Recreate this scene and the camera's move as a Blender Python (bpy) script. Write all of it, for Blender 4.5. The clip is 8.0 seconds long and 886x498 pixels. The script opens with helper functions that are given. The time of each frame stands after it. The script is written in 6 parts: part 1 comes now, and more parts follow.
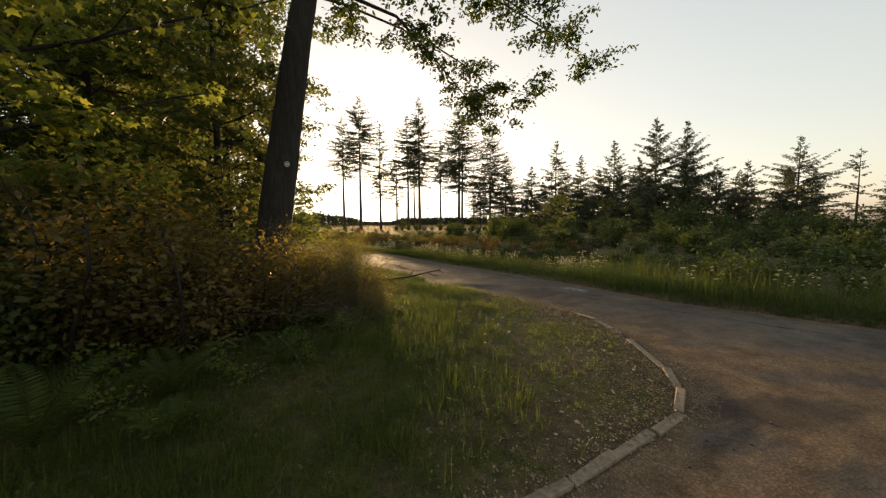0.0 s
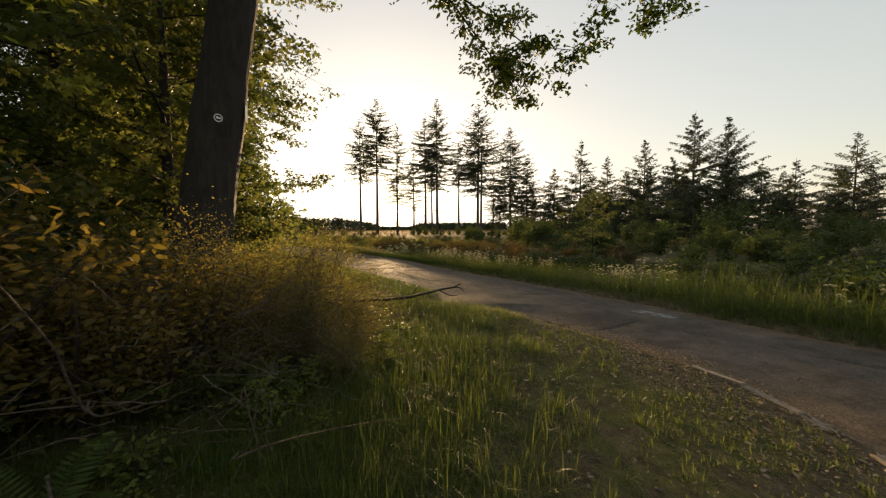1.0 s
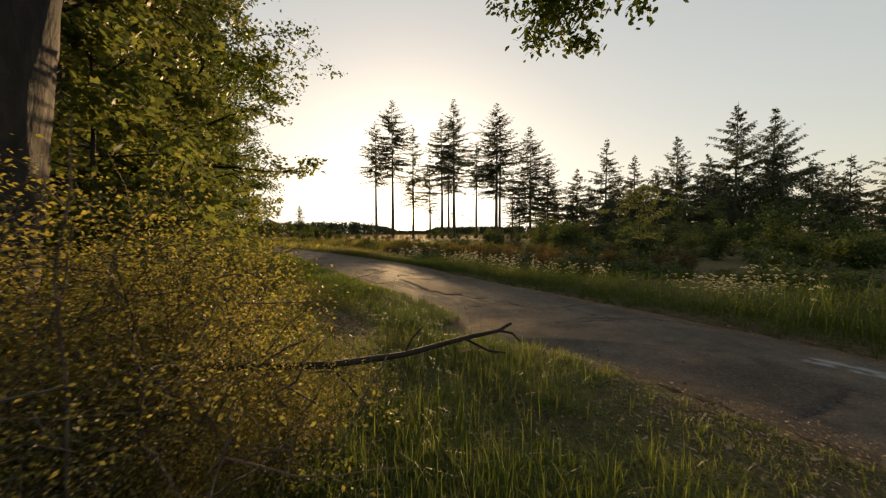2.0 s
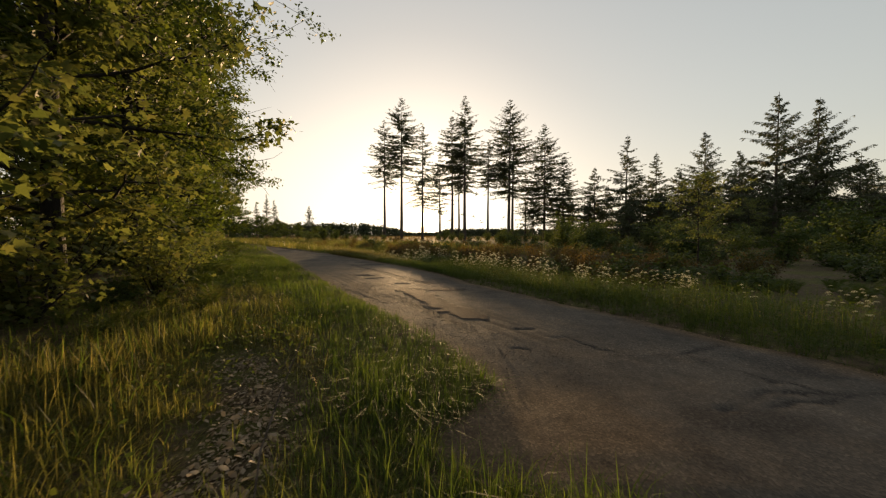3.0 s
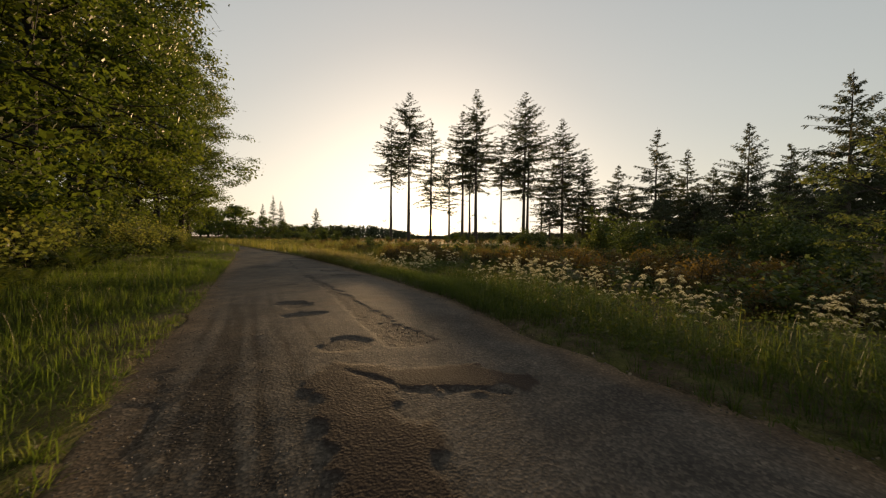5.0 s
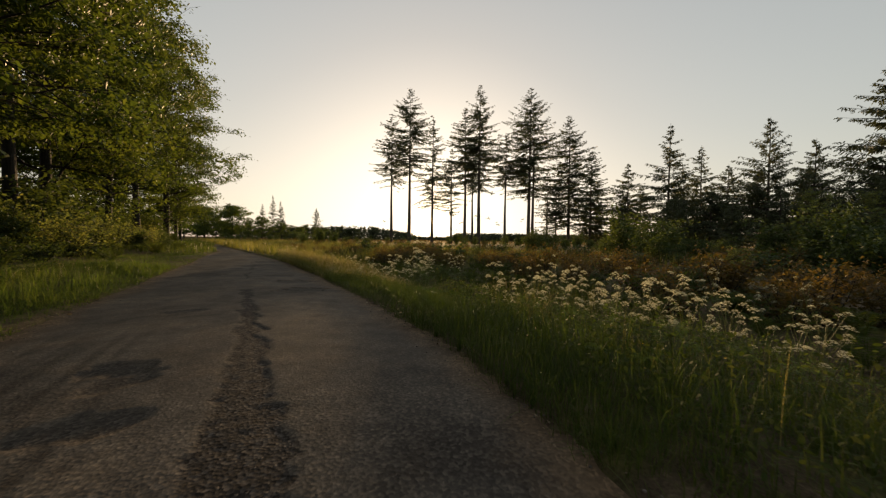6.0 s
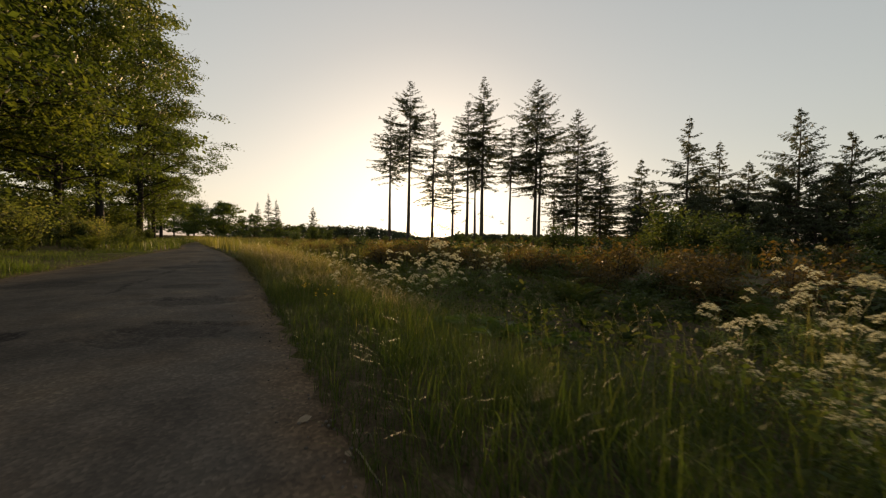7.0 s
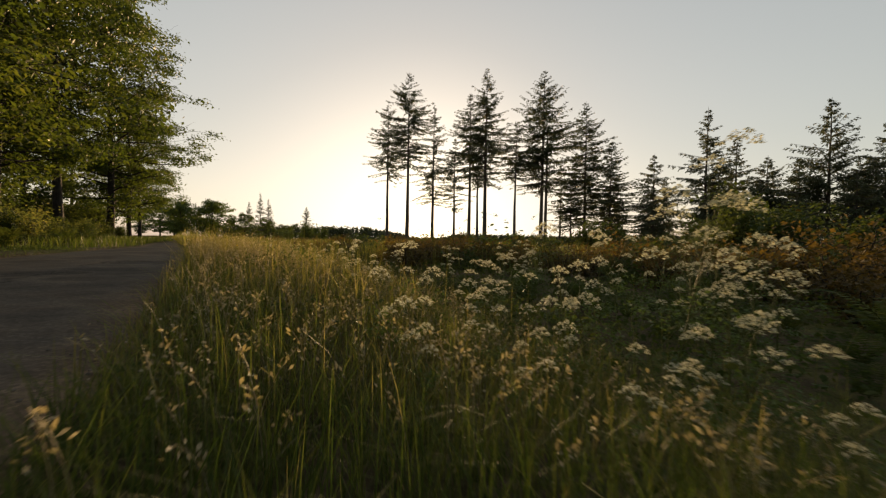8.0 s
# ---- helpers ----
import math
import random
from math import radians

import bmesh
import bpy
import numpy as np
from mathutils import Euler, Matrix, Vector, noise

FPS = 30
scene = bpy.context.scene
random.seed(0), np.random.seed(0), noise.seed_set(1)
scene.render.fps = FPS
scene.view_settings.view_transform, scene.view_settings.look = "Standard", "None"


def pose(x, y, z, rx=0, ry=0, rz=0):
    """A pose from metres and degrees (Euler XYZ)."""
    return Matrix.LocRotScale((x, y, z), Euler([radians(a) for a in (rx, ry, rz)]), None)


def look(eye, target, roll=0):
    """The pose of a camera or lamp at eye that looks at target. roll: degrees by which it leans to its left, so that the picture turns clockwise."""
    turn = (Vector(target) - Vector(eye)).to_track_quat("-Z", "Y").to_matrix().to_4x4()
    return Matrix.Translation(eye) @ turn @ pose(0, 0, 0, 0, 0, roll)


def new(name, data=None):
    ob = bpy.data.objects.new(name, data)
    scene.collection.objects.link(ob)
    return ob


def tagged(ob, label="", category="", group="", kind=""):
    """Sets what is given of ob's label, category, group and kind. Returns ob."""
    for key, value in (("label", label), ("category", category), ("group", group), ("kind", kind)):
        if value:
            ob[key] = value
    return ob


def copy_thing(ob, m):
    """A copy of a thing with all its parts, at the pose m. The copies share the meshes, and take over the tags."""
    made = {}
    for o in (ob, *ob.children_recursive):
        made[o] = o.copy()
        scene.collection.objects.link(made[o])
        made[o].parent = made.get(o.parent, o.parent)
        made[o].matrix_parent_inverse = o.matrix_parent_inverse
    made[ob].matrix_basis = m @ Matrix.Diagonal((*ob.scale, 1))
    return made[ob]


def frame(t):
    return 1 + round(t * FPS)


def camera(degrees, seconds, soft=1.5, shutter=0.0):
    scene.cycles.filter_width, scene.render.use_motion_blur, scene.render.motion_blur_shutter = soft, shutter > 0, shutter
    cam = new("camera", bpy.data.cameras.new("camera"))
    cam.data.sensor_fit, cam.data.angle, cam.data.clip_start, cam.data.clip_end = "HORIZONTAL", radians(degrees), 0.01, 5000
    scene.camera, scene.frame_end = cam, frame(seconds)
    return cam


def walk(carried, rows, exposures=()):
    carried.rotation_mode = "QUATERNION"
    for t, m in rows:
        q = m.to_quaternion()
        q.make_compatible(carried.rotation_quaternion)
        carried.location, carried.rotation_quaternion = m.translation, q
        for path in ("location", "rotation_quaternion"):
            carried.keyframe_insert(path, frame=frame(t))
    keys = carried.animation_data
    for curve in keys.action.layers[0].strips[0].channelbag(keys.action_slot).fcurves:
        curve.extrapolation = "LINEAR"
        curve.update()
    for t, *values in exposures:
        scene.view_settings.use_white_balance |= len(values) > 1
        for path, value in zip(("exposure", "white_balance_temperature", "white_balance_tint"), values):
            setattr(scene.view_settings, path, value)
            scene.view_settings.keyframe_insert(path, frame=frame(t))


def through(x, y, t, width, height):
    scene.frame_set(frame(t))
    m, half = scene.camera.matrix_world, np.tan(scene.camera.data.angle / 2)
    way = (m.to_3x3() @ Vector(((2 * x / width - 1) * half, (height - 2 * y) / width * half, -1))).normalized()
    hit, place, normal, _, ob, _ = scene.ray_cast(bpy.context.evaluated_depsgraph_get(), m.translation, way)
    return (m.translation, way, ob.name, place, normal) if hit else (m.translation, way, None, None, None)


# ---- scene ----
# the camera and its walk
cam = camera(102.8, 8.0, soft=1.25, shutter=0.08)
PATH = [
    (0, (-0.291, 5.659, 1.727), (-0.158, 8.548, 1.508), -0.4),
    (0.5, (-0.216, 6.943, 1.596), (-0.151, 9.835, 1.406), -0.3),
    (1, (-0.216, 8.246, 1.524), (-0.228, 11.14, 1.35), -0.2),
    (1.5, (-0.244, 9.497, 1.441), (-0.331, 12.392, 1.285), -0.3),
    (3, (-0.544, 13.549, 1.147), (-0.77, 16.437, 1.028), 0.1),
    (3.5, (-0.679, 14.848, 1.08), (-0.929, 17.735, 0.964), 0.2),
    (4, (-0.802, 16.111, 0.987), (-1.076, 18.996, 0.887), 0.3),
    (4.5, (-0.916, 17.336, 0.937), (-1.204, 20.22, 0.842), 0.4),
    (6, (-1.227, 20.977, 0.876), (-1.541, 23.86, 0.796), 0.7),
    (6.5, (-1.536, 22.556, 0.806), (-1.847, 25.439, 0.729), 0.8),
    (7, (-2.15, 24.389, 0.645), (-2.448, 27.273, 0.571), 1.0),
    (7.5, (-2.974, 25.985, 0.441), (-3.249, 28.871, 0.368), 1.1),
    (8, (-3.69, 27.492, 0.413), (-3.941, 30.38, 0.348), 1.0),
]
walk(cam, [(t, look(eye, target, roll)) for t, eye, target, roll in PATH], [(0, 1.42, 7000, 10), (1.5, 1.17, 7000, 10), (3.5, 0.92, 7000, 10), (6.5, 0.85, 7000, 10), (8, 0.9, 7000, 10)])

# ---- light ----
SUN_AZ, SUN_EL = 8.2, 2.4          # degrees to the left of +y, degrees above the horizon
world = bpy.data.worlds.new("world")
scene.world = world
world.use_nodes = True
wn = world.node_tree
wn.nodes.clear()
w_out = wn.nodes.new("ShaderNodeOutputWorld")
w_bg = wn.nodes.new("ShaderNodeBackground")
w_hs = wn.nodes.new("ShaderNodeHueSaturation")
w_gm = wn.nodes.new("ShaderNodeGamma")
w_sky = wn.nodes.new("ShaderNodeTexSky")
w_sky.sky_type = "NISHITA"
w_sky.sun_disc = False
w_sky.sun_elevation = radians(SUN_EL)
w_sky.sun_rotation = radians(-SUN_AZ)
w_sky.air_density, w_sky.dust_density, w_sky.ozone_density = 1.0, 1.6, 1.5
w_hs.inputs["Saturation"].default_value = 0.62
w_gm.inputs["Gamma"].default_value = 0.58
w_bg.inputs["Strength"].default_value = 0.282
wn.links.new(w_sky.outputs[0], w_hs.inputs["Color"])
wn.links.new(w_hs.outputs[0], w_gm.inputs["Color"])


def vec_math(kind, a, b):
    n = wn.nodes.new("ShaderNodeVectorMath")
    n.operation = kind
    for sock, value in zip(n.inputs, (a, b)):
        if isinstance(value, tuple):
            sock.default_value = value
        else:
            wn.links.new(value, sock)
    return n.outputs["Value"] if kind == "DOT_PRODUCT" else n.outputs["Vector"]


# thin haze: the glow round the low sun levels off towards a cream white
GLOW = 2.6
w_p = wn.nodes.new("ShaderNodeGamma")
w_p.inputs["Gamma"].default_value = 3.0
w_r = wn.nodes.new("ShaderNodeGamma")
w_r.inputs["Gamma"].default_value = 1 / 3
wn.links.new(vec_math("MULTIPLY", w_gm.outputs[0], (1 / GLOW, 1 / GLOW / 0.93, 1 / GLOW / 0.79)), w_p.inputs["Color"])
wn.links.new(vec_math("ADD", w_p.outputs[0], (1, 1, 1)), w_r.inputs["Color"])
hazy = vec_math("DIVIDE", w_gm.outputs[0], w_r.outputs[0])
# the sun itself, low between the trunks
s_way = (-math.sin(radians(SUN_AZ)) * math.cos(radians(SUN_EL)), math.cos(radians(SUN_AZ)) * math.cos(radians(SUN_EL)), math.sin(radians(SUN_EL)))
w_tc = wn.nodes.new("ShaderNodeTexCoord")
w_disc = wn.nodes.new("ShaderNodeMapRange")
w_disc.interpolation_type = "SMOOTHSTEP"
w_disc.inputs["From Min"].default_value = math.cos(radians(1.6))
w_disc.inputs["From Max"].default_value = math.cos(radians(0.5))
towards = vec_math("DOT_PRODUCT", w_tc.outputs["Generated"], s_way)
wn.links.new(towards, w_disc.inputs["Value"])
disc = vec_math("MULTIPLY", w_disc.outputs["Result"], (20.0, 13.0, 5.0))
hazy = vec_math("ADD", hazy, disc)
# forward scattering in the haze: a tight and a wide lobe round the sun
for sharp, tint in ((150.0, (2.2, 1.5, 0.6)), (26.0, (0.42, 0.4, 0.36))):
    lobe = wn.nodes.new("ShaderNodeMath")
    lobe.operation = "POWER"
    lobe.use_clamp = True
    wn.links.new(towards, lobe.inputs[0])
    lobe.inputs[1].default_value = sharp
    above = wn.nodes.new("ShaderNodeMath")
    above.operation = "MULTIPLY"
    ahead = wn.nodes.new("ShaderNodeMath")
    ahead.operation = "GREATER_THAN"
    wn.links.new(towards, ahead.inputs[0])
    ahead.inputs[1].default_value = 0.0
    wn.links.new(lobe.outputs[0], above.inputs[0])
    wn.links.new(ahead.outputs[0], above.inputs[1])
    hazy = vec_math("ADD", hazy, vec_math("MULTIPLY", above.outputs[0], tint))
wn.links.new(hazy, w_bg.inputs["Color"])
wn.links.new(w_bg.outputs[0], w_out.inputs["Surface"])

sun = new("sun", bpy.data.lights.new("sun", "SUN"))
sun.data.energy, sun.data.angle, sun.data.color = 4.5, radians(1.8), (1.0, 0.66, 0.34)
sun.matrix_world = look(Vector(s_way) * 200, (0, 0, 0))


# ---- materials ----
def material(name):
    m = bpy.data.materials.new(name)
    m.use_nodes = True
    nt = m.node_tree
    nt.nodes.clear()
    out = nt.nodes.new("ShaderNodeOutputMaterial")
    return m, nt, out


def node(nt, kind, **inputs):
    n = nt.nodes.new(kind)
    for key, value in inputs.items():
        n.inputs[key.replace("_", " ")].default_value = value
    return n


def ramp(nt, fac, stops):
    n = nt.nodes.new("ShaderNodeValToRGB")
    e = n.color_ramp.elements
    while len(e) < len(stops):
        e.new(0.5)
    for k, (pos, col) in enumerate(stops):
        e[k].position, e[k].color = pos, (*col, 1)
    nt.links.new(fac, n.inputs["Fac"])
    return n.outputs["Color"]


def mix(nt, fac, a, b, blend="MIX"):
    n = nt.nodes.new("ShaderNodeMix")
    n.data_type, n.blend_type = "RGBA", blend
    for sock, value in ((n.inputs[0], fac), (n.inputs[6], a), (n.inputs[7], b)):
        if isinstance(value, (int, float)):
            sock.default_value = value
        elif isinstance(value, tuple):
            sock.default_value = (*value, 1)
        else:
            nt.links.new(value, sock)
    return n.outputs[2]


def noise_tex(nt, scale, detail=4.0, rough=0.6, vec=None):
    n = node(nt, "ShaderNodeTexNoise", Scale=scale, Detail=detail, Roughness=rough)
    if vec is None:
        vec = nt.nodes.new("ShaderNodeNewGeometry").outputs["Position"]
    nt.links.new(vec, n.inputs["Vector"])
    return n.outputs["Fac"]


def attribute(nt, name):
    n = nt.nodes.new("ShaderNodeAttribute")
    n.attribute_name = name
    return n.outputs["Fac"]


def bump(nt, height, strength, distance):
    n = node(nt, "ShaderNodeBump", Strength=strength, Distance=distance)
    nt.links.new(height, n.inputs["Height"])
    return n.outputs["Normal"]


def leaf_material(name, cols, through=0.5, rough=0.55, big=0.35, gloss=0.3, glow=(1.4, 1.3, 0.75)):
    """A leaf, needle or blade: colour varies leaf by leaf, plant by plant and in large drifts; light shines through it."""
    m, nt, out = material(name)
    geo = nt.nodes.new("ShaderNodeNewGeometry")
    info = nt.nodes.new("ShaderNodeObjectInfo")
    drift = noise_tex(nt, big, 2.0)
    add = nt.nodes.new("ShaderNodeMath")
    add.operation = "MULTIPLY_ADD"
    nt.links.new(geo.outputs["Random Per Island"], add.inputs[0])
    add.inputs[1].default_value = 0.55
    nt.links.new(drift, add.inputs[2])
    sub = nt.nodes.new("ShaderNodeMath")
    sub.operation = "MULTIPLY_ADD"
    nt.links.new(info.outputs["Random"], sub.inputs[0])
    sub.inputs[1].default_value = 0.25
    nt.links.new(add.outputs[0], sub.inputs[2])
    shift = nt.nodes.new("ShaderNodeMath")
    shift.operation = "SUBTRACT"
    nt.links.new(sub.outputs[0], shift.inputs[0])
    shift.inputs[1].default_value = 0.4
    col = ramp(nt, shift.outputs[0], [(k / (len(cols) - 1), c) for k, c in enumerate(cols)])
    fine = noise_tex(nt, 60.0, 2.0)
    col = mix(nt, 0.5, col, ramp(nt, fine, [(0.3, (0.55, 0.55, 0.5)), (0.7, (1, 1, 1))]), "MULTIPLY")
    bs = node(nt, "ShaderNodeBsdfPrincipled", Roughness=rough)
    bs.inputs["Specular IOR Level"].default_value = gloss
    nt.links.new(col, bs.inputs["Base Color"])
    tr = nt.nodes.new("ShaderNodeBsdfTranslucent")
    warm = mix(nt, 1.0, col, glow, "MULTIPLY")
    nt.links.new(warm, tr.inputs["Color"])
    ms = node(nt, "ShaderNodeMixShader", Fac=through)
    nt.links.new(bs.outputs[0], ms.inputs[1])
    nt.links.new(tr.outputs[0], ms.inputs[2])
    nt.links.new(ms.outputs[0], out.inputs["Surface"])
    return m


def bark_material(name, dark, light, scale=14.0):
    m, nt, out = material(name)
    tc = nt.nodes.new("ShaderNodeTexCoord")
    mp = node(nt, "ShaderNodeMapping", Scale=(1, 1, 0.22))
    nt.links.new(tc.outputs["Object"], mp.inputs["Vector"])
    n1 = noise_tex(nt, scale, 6.0, 0.65, mp.outputs[0])
    n2 = noise_tex(nt, 1.7, 3.0)
    lichen = ramp(nt, noise_tex(nt, 7.0, 5.0, 0.7), [(0.56, (0, 0, 0)), (0.66, (1, 1, 1))])
    col = mix(nt, 0.2, ramp(nt, n1, [(0.42, dark), (0.6, light)]), ramp(nt, n2, [(0.4, dark), (0.7, (0.05, 0.055, 0.03))]))
    col = mix(nt, mix(nt, 0.14, (0, 0, 0), lichen), col, tuple(min(0.4, 2.6 * c + 0.02) for c in light))
    bs = node(nt, "ShaderNodeBsdfPrincipled", Roughness=0.9)
    nt.links.new(col, bs.inputs["Base Color"])
    nt.links.new(bump(nt, n1, 1.0, 0.05), bs.inputs["Normal"])
    nt.links.new(bs.outputs[0], out.inputs["Surface"])
    return m


def plain_material(name, col, rough=0.7, vary=0.25, scale=20.0):
    m, nt, out = material(name)
    n1 = noise_tex(nt, scale, 5.0)
    dark = tuple(c * (1 - vary) for c in col)
    light = tuple(min(1, c * (1 + vary)) for c in col)
    c = ramp(nt, n1, [(0.3, dark), (0.7, light)])
    bs = node(nt, "ShaderNodeBsdfPrincipled", Roughness=rough)
    nt.links.new(c, bs.inputs["Base Color"])
    nt.links.new(bump(nt, n1, 0.3, 0.005), bs.inputs["Normal"])
    nt.links.new(bs.outputs[0], out.inputs["Surface"])
    return m


def road_material():
    m, nt, out = material("worn_asphalt")
    pos = nt.nodes.new("ShaderNodeNewGeometry").outputs["Position"]
    vor = node(nt, "ShaderNodeTexVoronoi", Scale=75.0)
    nt.links.new(pos, vor.inputs["Vector"])
    vor2 = node(nt, "ShaderNodeTexVoronoi", Scale=64.0)
    nt.links.new(pos, vor2.inputs["Vector"])
    broad, mid, fine = noise_tex(nt, 0.7, 5.0), noise_tex(nt, 3.3, 6.0, 0.68), noise_tex(nt, 120.0, 3.0)
    base = ramp(nt, broad, [(0.3, (0.058, 0.053, 0.049)), (0.5, (0.082, 0.074, 0.067)), (0.7, (0.112, 0.1, 0.089))])
    base = mix(nt, 0.75, base, ramp(nt, mid, [(0.32, (0.5, 0.48, 0.46)), (0.52, (0.95, 0.92, 0.88)), (0.7, (1.25, 1.2, 1.12))]), "MULTIPLY")
    earthy = ramp(nt, noise_tex(nt, 1.4, 5.0, 0.7), [(0.48, (0, 0, 0)), (0.7, (0.4, 0.4, 0.4))])
    base = mix(nt, earthy, base, mix(nt, 1.0, base, (1.2, 0.98, 0.72), "MULTIPLY"))
    stones = ramp(nt, vor.outputs["Color"], [(0.15, (0.5, 0.48, 0.46)), (0.6, (1.0, 0.97, 0.92)), (0.93, (1.9, 1.8, 1.65))])
    base = mix(nt, mix(nt, mid, (0.1, 0.1, 0.1), (0.75, 0.75, 0.75)), base, mix(nt, 1.0, base, stones, "MULTIPLY"))
    coarse = ramp(nt, vor2.outputs["Color"], [(0.25, (0.62, 0.6, 0.57)), (0.5, (1.0, 0.97, 0.92)), (0.78, (2.3, 2.15, 1.95))])
    rough = attribute(nt, "rough")
    base = mix(nt, rough, mix(nt, 1.0, base, (1.15, 1.11, 1.06), "MULTIPLY"), mix(nt, 0.38, base, coarse, "MULTIPLY"))
    streak = ramp(nt, attribute(nt, "rut"), [(0.32, (0.4, 0.38, 0.36)), (0.48, (0.9, 0.89, 0.87)), (0.66, (1.3, 1.25, 1.16))])
    base = mix(nt, attribute(nt, "tread"), base, mix(nt, 1.0, base, streak, "MULTIPLY"))
    grit = ramp(nt, vor2.outputs["Color"], [(0.2, (0.016, 0.013, 0.011)), (0.6, (0.04, 0.033, 0.028)), (0.92, (0.085, 0.072, 0.062))])
    base = mix(nt, attribute(nt, "patch"), base, mix(nt, mid, (0.02, 0.0135, 0.011), (0.034, 0.023, 0.018)))
    # besides grit, this mask carries the painted shadow line round the patch
    base = mix(nt, attribute(nt, "gravel"), base, grit)
    soil = ramp(nt, mid, [(0.3, (0.08, 0.054, 0.034)), (0.7, (0.19, 0.132, 0.082))])
    soil = mix(nt, 0.6, soil, stones, "MULTIPLY")
    base = mix(nt, attribute(nt, "dirt"), base, soil)
    base = mix(nt, attribute(nt, "paint"), base, (0.5, 0.54, 0.6))
    bs = node(nt, "ShaderNodeBsdfPrincipled", Roughness=0.82)
    bs.inputs["Specular IOR Level"].default_value = 0.085
    nt.links.new(base, bs.inputs["Base Color"])
    hgt = mix(nt, attribute(nt, "gravel"), mix(nt, 0.5, vor.outputs["Distance"], fine), mix(nt, 0.5, vor2.outputs["Distance"], fine))
    worn_in = mix(nt, rough, mix(nt, 0.35, hgt, mid), mix(nt, 0.5, vor2.outputs["Distance"], hgt))
    nt.links.new(bump(nt, worn_in, 0.45, 0.009), bs.inputs["Normal"])
    nt.links.new(bs.outputs[0], out.inputs["Surface"])
    return m


def ground_material():
    m, nt, out = material("soil_and_moss")
    n1, n2, n3 = noise_tex(nt, 0.5, 5.0), noise_tex(nt, 9.0, 6.0, 0.7), noise_tex(nt, 70.0, 4.0, 0.7)
    soil = ramp(nt, n2, [(0.3, (0.05, 0.036, 0.023)), (0.55, (0.12, 0.088, 0.055)), (0.75, (0.22, 0.165, 0.105))])
    moss = ramp(nt, n2, [(0.3, (0.05, 0.055, 0.017)), (0.7, (0.15, 0.138, 0.044))])
    col = mix(nt, ramp(nt, mix(nt, 0.45, n1, noise_tex(nt, 3.0, 4.0)), [(0.46, (0, 0, 0)), (0.56, (1, 1, 1))]), soil, moss)
    col = mix(nt, attribute(nt, "worn"), col, soil)
    col = mix(nt, 0.7, col, ramp(nt, n3, [(0.35, (0.4, 0.4, 0.4)), (0.7, (1.3, 1.3, 1.25))]), "MULTIPLY")
    bs = node(nt, "ShaderNodeBsdfPrincipled", Roughness=0.95)
    bs.inputs["Specular IOR Level"].default_value = 0.1
    nt.links.new(col, bs.inputs["Base Color"])
    nt.links.new(bump(nt, mix(nt, 0.5, n2, n3), 0.8, 0.03), bs.inputs["Normal"])
    nt.links.new(bs.outputs[0], out.inputs["Surface"])
    return m


M_ROAD = road_material()
M_GROUND = ground_material()
M_GRASS = leaf_material("grass", [(0.037, 0.062, 0.015), (0.062, 0.092, 0.022), (0.097, 0.12, 0.031), (0.165, 0.158, 0.056)], 0.58, 0.5, 0.35, 0.2, (1.15, 1.2, 0.7))
M_TALL = leaf_material("tall_grass", [(0.07, 0.092, 0.028), (0.12, 0.132, 0.045), (0.19, 0.182, 0.075), (0.31, 0.262, 0.135)], 0.66, 0.5, 0.35, 0.2)
M_SEED = leaf_material("seed_heads", [(0.22, 0.19, 0.12), (0.33, 0.29, 0.19), (0.42, 0.38, 0.27)], 0.4)
M_TURF = leaf_material("turf", [(0.072, 0.105, 0.024), (0.11, 0.148, 0.034), (0.155, 0.185, 0.047), (0.25, 0.225, 0.09)], 0.6, 0.45, 0.9, 0.4)
M_VERGE = leaf_material("verge_blades", [(0.042, 0.07, 0.016), (0.07, 0.105, 0.024), (0.11, 0.14, 0.036), (0.18, 0.178, 0.066)], 0.62, 0.55, 0.9, 0.15, (1.15, 1.25, 0.65))
M_SPRING = leaf_material("spring_leaf", [(0.125, 0.165, 0.042), (0.18, 0.22, 0.056), (0.25, 0.265, 0.07)], 0.66, 0.45, glow=(1.5, 1.4, 0.8))
M_MAPLE = leaf_material("maple_leaf", [(0.078, 0.105, 0.032), (0.108, 0.138, 0.042), (0.148, 0.168, 0.055), (0.2, 0.188, 0.07)], 0.6, 0.45, glow=(1.25, 1.2, 0.8))
M_OAK = leaf_material("broad_leaf", [(0.04, 0.067, 0.015), (0.067, 0.1, 0.022), (0.108, 0.128, 0.029)], 0.56, 0.42)
M_SHRUB = leaf_material("shrub_leaf", [(0.034, 0.056, 0.017), (0.056, 0.084, 0.023), (0.09, 0.112, 0.033)], 0.42)
M_HEATH = leaf_material("heath_leaf", [(0.045, 0.04, 0.015), (0.095, 0.07, 0.023), (0.16, 0.105, 0.034)], 0.45)
M_FERN = leaf_material("fern_frond", [(0.035, 0.06, 0.016), (0.058, 0.085, 0.022), (0.095, 0.108, 0.032)], 0.45, 0.65, gloss=0.1)
M_NEEDLE = leaf_material("conifer_needles", [(0.038, 0.05, 0.027), (0.06, 0.074, 0.036), (0.09, 0.1, 0.046)], 0.3)
M_FLOWER = leaf_material("umbel_florets", [(0.5, 0.5, 0.34), (0.6, 0.59, 0.43), (0.7, 0.69, 0.56)], 0.5, 0.7, glow=(1.0, 1.0, 0.9))
M_STALK = leaf_material("green_stalk", [(0.08, 0.11, 0.03), (0.13, 0.15, 0.045), (0.2, 0.19, 0.07)], 0.25)
